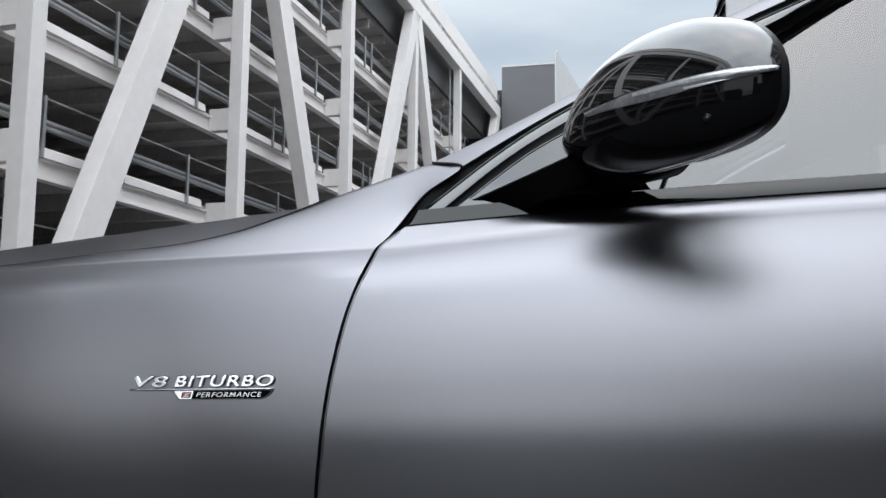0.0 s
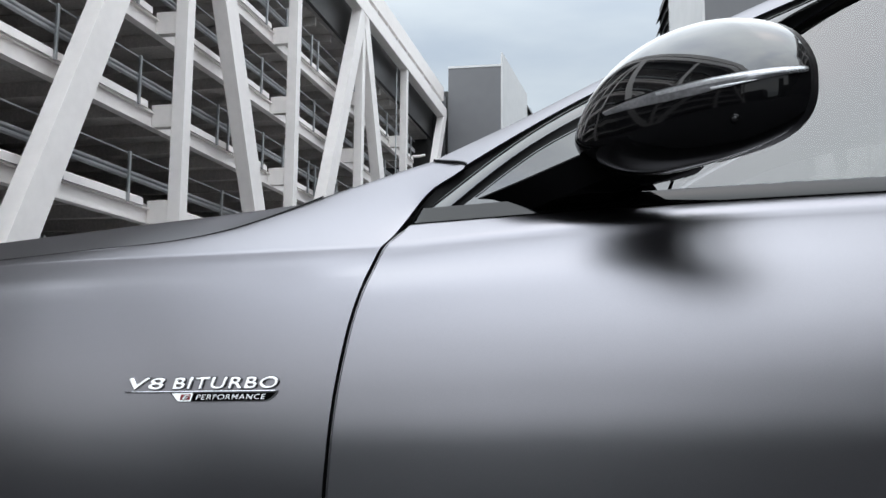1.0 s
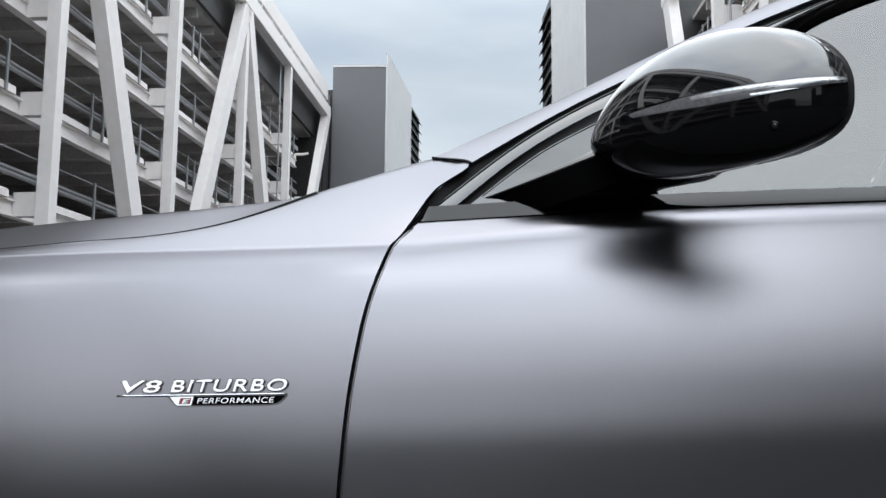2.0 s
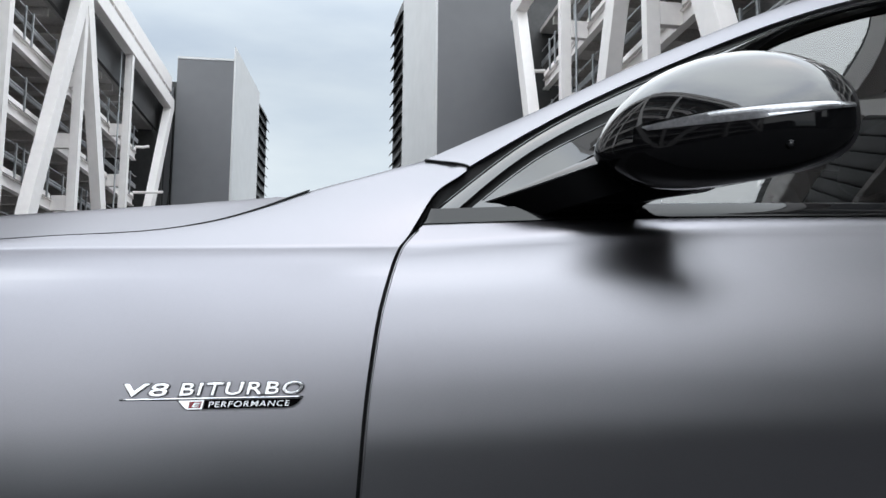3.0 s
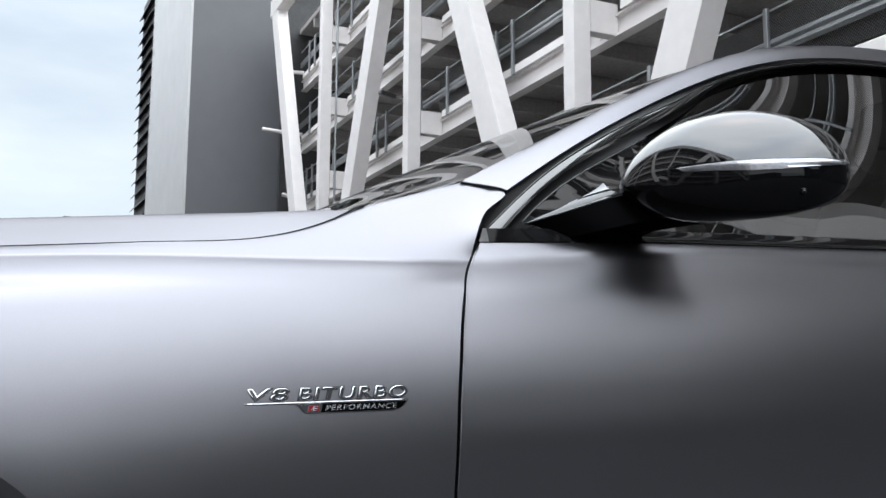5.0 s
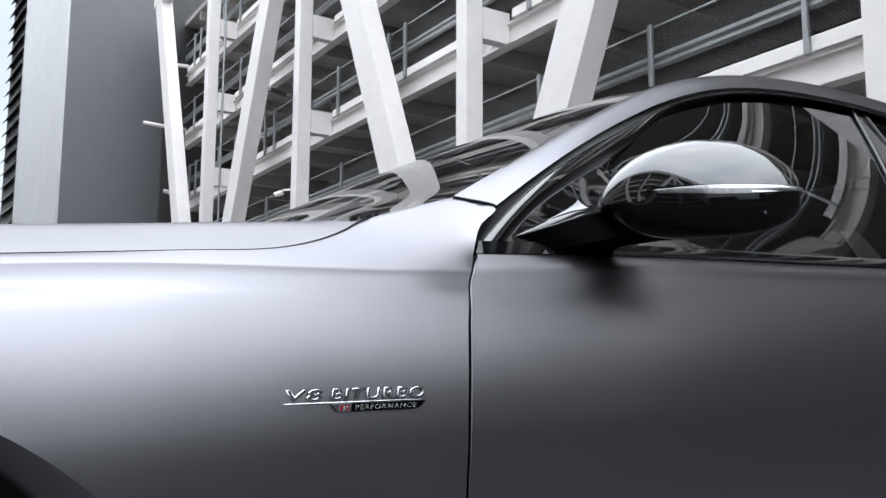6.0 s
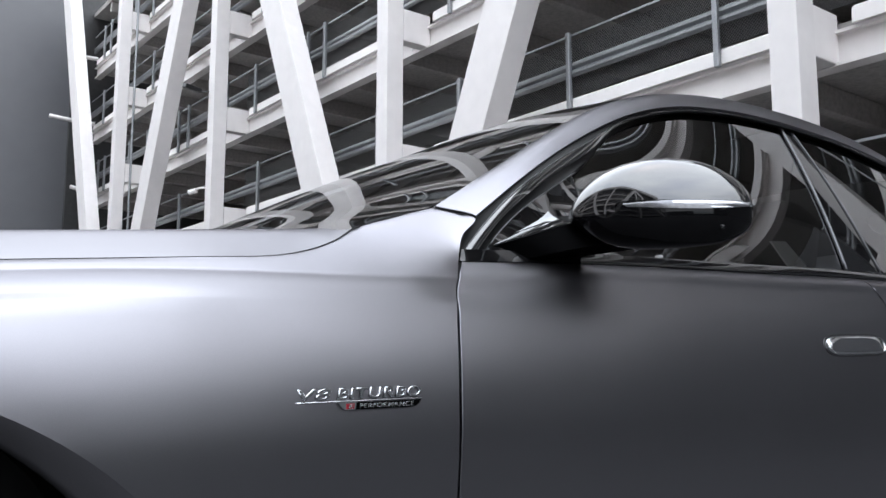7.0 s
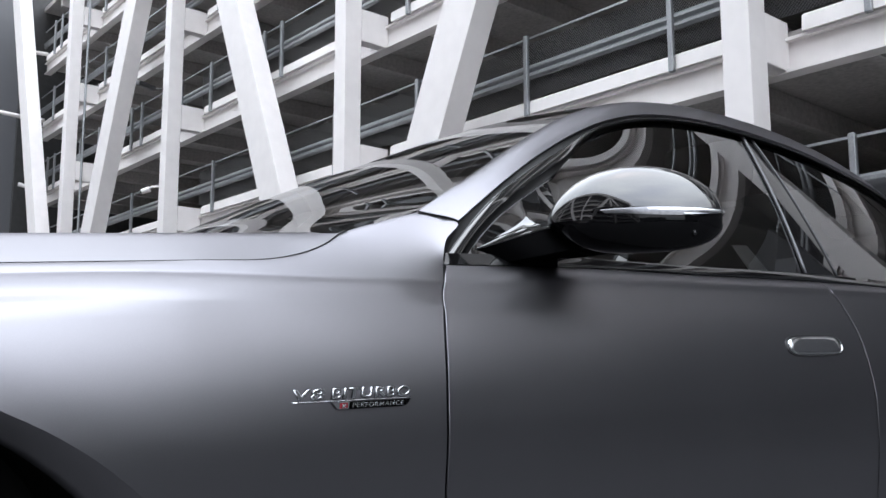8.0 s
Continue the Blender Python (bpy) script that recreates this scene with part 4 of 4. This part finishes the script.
# arm between sail panel and shell, its underside's shade put into the material
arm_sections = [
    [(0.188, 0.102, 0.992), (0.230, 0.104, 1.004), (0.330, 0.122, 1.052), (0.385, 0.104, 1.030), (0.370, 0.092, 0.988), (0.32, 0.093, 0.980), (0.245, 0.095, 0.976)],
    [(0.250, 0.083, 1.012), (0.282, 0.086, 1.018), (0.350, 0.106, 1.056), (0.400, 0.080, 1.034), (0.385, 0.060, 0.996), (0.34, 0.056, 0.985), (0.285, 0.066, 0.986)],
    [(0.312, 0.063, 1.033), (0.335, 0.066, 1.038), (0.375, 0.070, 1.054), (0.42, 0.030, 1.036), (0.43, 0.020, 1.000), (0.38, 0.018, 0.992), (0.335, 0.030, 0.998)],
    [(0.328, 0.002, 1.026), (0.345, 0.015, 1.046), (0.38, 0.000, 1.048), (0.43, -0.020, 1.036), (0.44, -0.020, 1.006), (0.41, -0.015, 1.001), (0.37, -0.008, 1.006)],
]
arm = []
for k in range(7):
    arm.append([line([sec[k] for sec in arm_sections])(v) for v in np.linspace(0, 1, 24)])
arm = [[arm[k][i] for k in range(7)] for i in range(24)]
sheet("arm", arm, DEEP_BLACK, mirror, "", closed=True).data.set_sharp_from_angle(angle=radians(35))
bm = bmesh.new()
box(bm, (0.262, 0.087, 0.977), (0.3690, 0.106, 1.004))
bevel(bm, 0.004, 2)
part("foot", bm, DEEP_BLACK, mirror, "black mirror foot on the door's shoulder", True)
# the arm's hollow top, running out of the sail panel to a crisp edge
hollow, arm_edge = [], line([(0.190, 0.0985, 0.9925), (0.250, 0.0815, 1.0125), (0.312, 0.0615, 1.0335), (0.330, 0.040, 1.038)])
for v in np.linspace(0, 1, 28):
    x, y, z = arm_edge(v)
    high = 0.008 + 0.044 * v
    deep = 0.099 + (-0.04 * (x - 0.19) + 0.41 * (z + high - 0.99)) / 0.91 - y
    hollow.append([(x + 0.010 * v * k, y + deep * math.sin(k * math.pi / 2), z + high * (1 - math.cos(k * math.pi / 2))) for k in np.linspace(0, 1, 13)])
sheet("arm_top", hollow, GLOSS_BLACK, mirror, "gloss black hollow top of the arm", 0.002, (0, 0.3, -0.9))
m2 = new("door_mirror")
m2.parent = car
m2["label"] = "gloss black door mirror"
for name, rows, mat in (("cap", cap_rows, GLOSS_BLACK), ("lower_shell", low_rows, LOWER_BLACK), ("indicator", led, LENS)):
    sheet(name, mirrored(rows, CY), mat, m2)
sheet("arm", mirrored(arm, CY), GLOSS_BLACK, m2, closed=True)

# ---- door handle, flush in the skin ----
handle = part("door_handle", bmesh.new(), CHROME, front_door, "flush bright door handle")


def pill(w, h, n=40):
    """A rounded lozenge, pointed a little at its front."""
    return [(math.copysign(abs(math.cos(a)) ** 0.45, math.cos(a)) * w, math.copysign(abs(math.sin(a)) ** 0.7, math.sin(a)) * h) for a in np.linspace(0, 2 * math.pi, n + 1)[:-1]]


def on_door(x, z, out=0.0):
    return Vector((x, door_section(x)(z) - out, z))


HX, HZ = 1.045, 0.862
rows = [[on_door(HX + px * s, HZ + pz * s + 0.03 * (px * s), o) for px, pz in pill(0.106, 0.0205)] for s, o in ((1.06, -0.004), (1.05, 0.0008), (1.0, 0.001), (0.97, -0.003))]
sheet("surround", rows, BLACK_TRIM, handle, "", closed=True)
rows = [[on_door(HX + px * s, HZ + pz * s + 0.03 * (px * s), o) for px, pz in pill(0.102, 0.0188)] for s, o in ((0.99, -0.003), (0.98, 0.003), (0.90, 0.0055), (0.6, 0.007), (0.01, 0.0075))]
sheet("grip", rows, GRIP, handle, "satin metal grip", closed=True)
rows = [[on_door(HX + px * s, HZ + pz * s + 0.03 * (px * s), o) for px, pz in pill(0.1025, 0.0195)] for s, o in ((1.0, 0.001), (0.985, 0.0052), (0.955, 0.0056), (0.945, 0.004))]
sheet("handle_rim", rows, CHROME, handle, "", closed=True)

# ---- fender badge ----
badge = part("badge", bmesh.new(), CHROME, car, "raised chrome engine lettering with a black plate")
BX, BZ0 = -0.174, 0.7738


def on_fender(u, v, out=0.0):
    """A place on the wing: u metres behind the badge's front end, v above its bar."""
    z = BZ0 + v + 0.024 * (u - 0.087)
    return Vector((BX + u, SIDE(BZ0) + v * 0.155 - out, z))


def lettering(name, text, size, u0, v0, width, deep, slant, mat, parent, bold, out, label="", soft=0.0, wide=1.0):
    """Raised letters in the built-in font with rounded shoulders, fitted between u0 and u0 + width."""
    cu = bpy.data.curves.new(name, "FONT")
    cu.body, cu.size, cu.extrude, cu.shear, cu.offset, cu.resolution_u = text, 1.0, 0.1, slant, bold - soft, 4
    cu.bevel_depth, cu.bevel_resolution, cu.space_character = soft, 2, wide
    tmp = bpy.data.objects.new(name, cu)
    scene.collection.objects.link(tmp)
    bpy.context.view_layer.update()
    me = bpy.data.meshes.new_from_object(tmp.evaluated_get(bpy.context.evaluated_depsgraph_get()))
    bpy.data.objects.remove(tmp)
    co = np.array([v.co for v in me.vertices])
    lo, hi = co.min(axis=0), co.max(axis=0)
    bm = bmesh.new()
    bm.from_mesh(me)
    bpy.data.meshes.remove(me)
    for v in bm.verts:
        a, b, c = [(v.co[k] - lo[k]) / (hi[k] - lo[k]) for k in range(3)]
        shoulder = max(0.0, 1 - (hi[2] - v.co.z) / max(soft, 1e-6)) if soft else 0.0
        v.co = on_fender(u0 + a * width, v0 + b * size, out + deep * (0.55 + 0.45 * shoulder if c > 0.5 else 0.0) if soft else out + deep * c)
    bmesh.ops.remove_doubles(bm, verts=bm.verts[:], dist=1e-6)
    bmesh.ops.recalc_face_normals(bm, faces=bm.faces[:])
    return part(name, bm, mat, parent, label)


def plate(name, outline, out0, out1, mat, parent, label=""):
    bm = bmesh.new()
    lo_v = [bm.verts.new(on_fender(u, v, out0)) for u, v in outline]
    hi_v = [bm.verts.new(on_fender(u, v, out1)) for u, v in outline]
    bm.faces.new(hi_v)
    n = len(outline)
    for k in range(n):
        bm.faces.new([lo_v[k], lo_v[(k + 1) % n], hi_v[(k + 1) % n], hi_v[k]])
    bmesh.ops.recalc_face_normals(bm, faces=bm.faces[:])
    return part(name, bm, mat, parent, label)


for word, u0, wide in (("V8", 0.002, 0.044), ("BITURBO", 0.0535, 0.1195)):
    # wider dark copy standing in for dark reflections on the letters' sloped sides
    lettering("letter_back", word, 0.0140, u0 - 0.0004, 0.0031, wide + 0.0008, 0.0016, 0.16, DARK_ALLOY, badge, 0.055, -0.0008, "", 0.0, 1.12)
    lettering("lettering", word, 0.0130, u0, 0.0036, wide, 0.0034, 0.16, FACE, badge, 0.040, -0.0004, "raised chrome letters", 0.042, 1.12)
bm = bmesh.new()
tube(bm, [on_fender(u, 0.0012, 0.0008) for u in np.linspace(0.0, 0.1725, 24)], 0.0013, 10)
part("bar", bm, FACE, badge, "half-round chrome bar", True)
plate("plate_rim", [(0.0520, 0.0002), (0.0600, -0.0083), (0.0625, -0.0093), (0.1560, -0.0093), (0.1630, -0.0081), (0.1680, -0.0052), (0.1725, 0.0002)], -0.0005, 0.0016, DARK_ALLOY, badge)
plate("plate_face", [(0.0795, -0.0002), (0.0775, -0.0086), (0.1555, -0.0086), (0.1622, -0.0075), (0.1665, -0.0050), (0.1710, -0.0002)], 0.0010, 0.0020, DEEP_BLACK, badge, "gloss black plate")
plate("plate_field", [(0.0545, -0.0003), (0.0612, -0.0079), (0.0634, -0.0087), (0.0765, -0.0087), (0.0785, -0.0003)], 0.0010, 0.0019, FACE, badge)
plate("letter_ground", [(0.0640, -0.0076), (0.0752, -0.0076), (0.0764, -0.0014), (0.0650, -0.0014)], 0.0019, 0.0022, RED, badge, "dark red letter ground")
lettering("letter", "E", 0.0042, 0.0672, -0.0067, 0.0082, 0.0008, 0.20, BRUSHED, badge, 0.02, 0.0020, "small chrome letter")
lettering("lettering", "PERFORMANCE", 0.0054, 0.0825, -0.0071, 0.0775, 0.0006, 0.18, BRUSHED, badge, 0.004, 0.0018, "small chrome letters", 0.0, 1.12)

# ---- inner body, wheels, cabin ----
bm = bmesh.new()
box(bm, (-1.40, 0.12, 0.20), (-1.13, 2 * CY - 0.12, 0.80))
box(bm, (-0.28, 0.10, 0.20), (2.07, 2 * CY - 0.10, 0.62))
box(bm, (2.93, 0.14, 0.20), (3.35, 2 * CY - 0.14, 0.95))
box(bm, (-1.13, 0.40, 0.30), (-0.28, 2 * CY - 0.40, 0.84))
box(bm, (2.07, 0.40, 0.30), (2.93, 2 * CY - 0.40, 0.95))
part("inner_body", bm, BLACK_TRIM, car)
# inner skins behind the panel joints
both("door_jamb", [[(SHUT(z) + d, SIDE(min(z, 0.895)) + max(0, z - 0.895) * 0.75 + 0.016, z) for d in (-0.02, 0.0, 0.02, 0.04)] for z in np.linspace(0.22, 0.962, 30)], RUBBER)
both("door_jamb", [[(REAR_SHUT(z) + d, door_section(1.2)(z) + 0.016, z) for d in (-0.03, 0.0, 0.03)] for z in np.linspace(0.22, 1.0, 20)], RUBBER)
both("bonnet_channel", [[(x, TOP(x)[0] + d, TOP(x)[1] - 0.016) for d in (-0.006, 0.004, 0.03)] for x in np.linspace(-1.2, -0.01, 40)], RUBBER)
for wx in (WHEEL_X, REAR_X):
    for side in (-1, 1):
        wheel = new("wheel")
        wheel.parent = car
        wheel.matrix_basis = pose(wx, CY + side * 0.805, 0.37, 90 * side)
        bm = bmesh.new()
        n, prof = 64, [(0.255, -0.11), (0.30, -0.13), (0.345, -0.13), (0.366, -0.11), (0.37, -0.05), (0.37, 0.05), (0.366, 0.11), (0.345, 0.13), (0.30, 0.13), (0.255, 0.11)]
        rings = [[bm.verts.new((r * math.cos(a), r * math.sin(a), h)) for r, h in prof] for a in np.linspace(0, 2 * math.pi, n + 1)[:-1]]
        for k in range(n):
            for j in range(len(prof) - 1):
                bm.faces.new([rings[k][j], rings[k][j + 1], rings[(k + 1) % n][j + 1], rings[(k + 1) % n][j]])
        part("tyre", bm, RUBBER, wheel, "black tyre", True)
        bm = bmesh.new()
        bmesh.ops.create_cone(bm, cap_ends=True, segments=48, radius1=0.255, radius2=0.255, depth=0.12)
        for k in range(10):
            a = 2 * math.pi * k / 10
            d, e = Vector((math.cos(a), math.sin(a), 0)), Vector((-math.sin(a), math.cos(a), 0))
            solid(bm, [d * 0.04 - e * 0.02 + Vector((0, 0, 0.06)), d * 0.25 - e * 0.03 + Vector((0, 0, 0.06)), d * 0.25 + e * 0.03 + Vector((0, 0, 0.06)), d * 0.04 + e * 0.02 + Vector((0, 0, 0.06)),
                       d * 0.04 - e * 0.015 + Vector((0, 0, 0.11)), d * 0.25 - e * 0.02 + Vector((0, 0, 0.10)), d * 0.25 + e * 0.02 + Vector((0, 0, 0.10)), d * 0.04 + e * 0.015 + Vector((0, 0, 0.11))])
        part("rim", bm, DARK_ALLOY, wheel, "dark alloy rim")
        both_arch = [[(wx + (ARCH + 0.02) * math.cos(a), CY + side * y, WHEEL_Z + (ARCH + 0.02) * math.sin(a)) for y in (0.92, 0.6)] for a in np.linspace(-0.3, math.pi + 0.3, 30)]
        sheet("wheel_arch_liner", both_arch, RUBBER, car)
        fold = []
        for a in np.linspace(-0.35, math.pi + 0.35, 70):
            w = lip(min(a, math.pi - a))
            ring = []
            for k in range(6):
                r = ARCH + w * (1 - k / 5)
                x, z = wx + r * math.cos(a), WHEEL_Z + r * math.sin(a)
                x0, z0 = wx + (ARCH + w) * math.cos(a), WHEEL_Z + (ARCH + w) * math.sin(a)
                y = SIDE(z0) + nose(x0) + roll_in(x0, z0) + 0.0006 + 0.024 * (k / 5) ** 1.2
                ring.append((x, y if side < 0 else 2 * CY - y, z))
            fold.append(ring)
        sheet("arch_lip", fold, PAINT, car, "", 0.008, (0, -side, 0))


def rounded(name, lo, hi, r, mat, parent, m=None, label=""):
    bm = bmesh.new()
    box(bm, lo, hi)
    bevel(bm, r, 3)
    if m is not None:
        bm.transform(m)
    return part(name, bm, mat, parent, label, True)


def seat(x, y):
    s = new("seat")
    s.parent = car
    rounded("cushion", (x - 0.30, y - 0.25, 0.62), (x + 0.25, y + 0.25, 0.76), 0.06, CABIN, s)
    rounded("backrest", (-0.09, y - 0.22, 0.0), (0.09, y + 0.22, 0.56), 0.07, CABIN, s, pose(x + 0.28, 0, 0.72, 0, 18))
    rounded("headrest", (-0.06, y - 0.14, 0.60), (0.06, y + 0.14, 0.80), 0.05, CABIN, s, pose(x + 0.28, 0, 0.72, 0, 16))


seat(1.05, CY - 0.38)
seat(1.05, CY + 0.38)
seat(2.0, CY - 0.38)
seat(2.0, CY + 0.38)
sheet("dashboard", [[(lerp(0.02, 0.55, u) + 0.05 * a * a, CY + a * 0.72, 0.98 - 0.06 * u ** 3 - (0.2 if u > 0.95 else 0)) for a in np.linspace(-1, 1, 17)] for u in np.linspace(0, 1, 14)], CABIN, car)
bm = bmesh.new()
tube(bm, [(0.72 + 0.06 * math.sin(a), CY - 0.38 + 0.18 * math.cos(a), 0.95 + 0.17 * math.sin(a)) for a in np.linspace(0, 2 * math.pi, 33)], 0.014, 8)
part("steering_wheel", bm, CABIN, car, "", True)
both("door_card", [[(x, 0.15 + 0.02 * k, lerp(0.62, BELT(x)[1] - 0.005, k)) for x in np.linspace(0.15, 2.3, 20)] for k in (0, 0.5, 1)], CABIN)
bm = bmesh.new()
solid(bm, [(1.247, 0.275, 1.055), (1.323, 0.275, 1.061), (1.323, 0.279, 1.061), (1.247, 0.279, 1.055), (1.263, 0.330, 1.124), (1.325, 0.330, 1.129), (1.325, 0.334, 1.129), (1.263, 0.334, 1.124)])
part("paper_tag", bm, PAPER, car, "white paper tag hanging in the cabin")
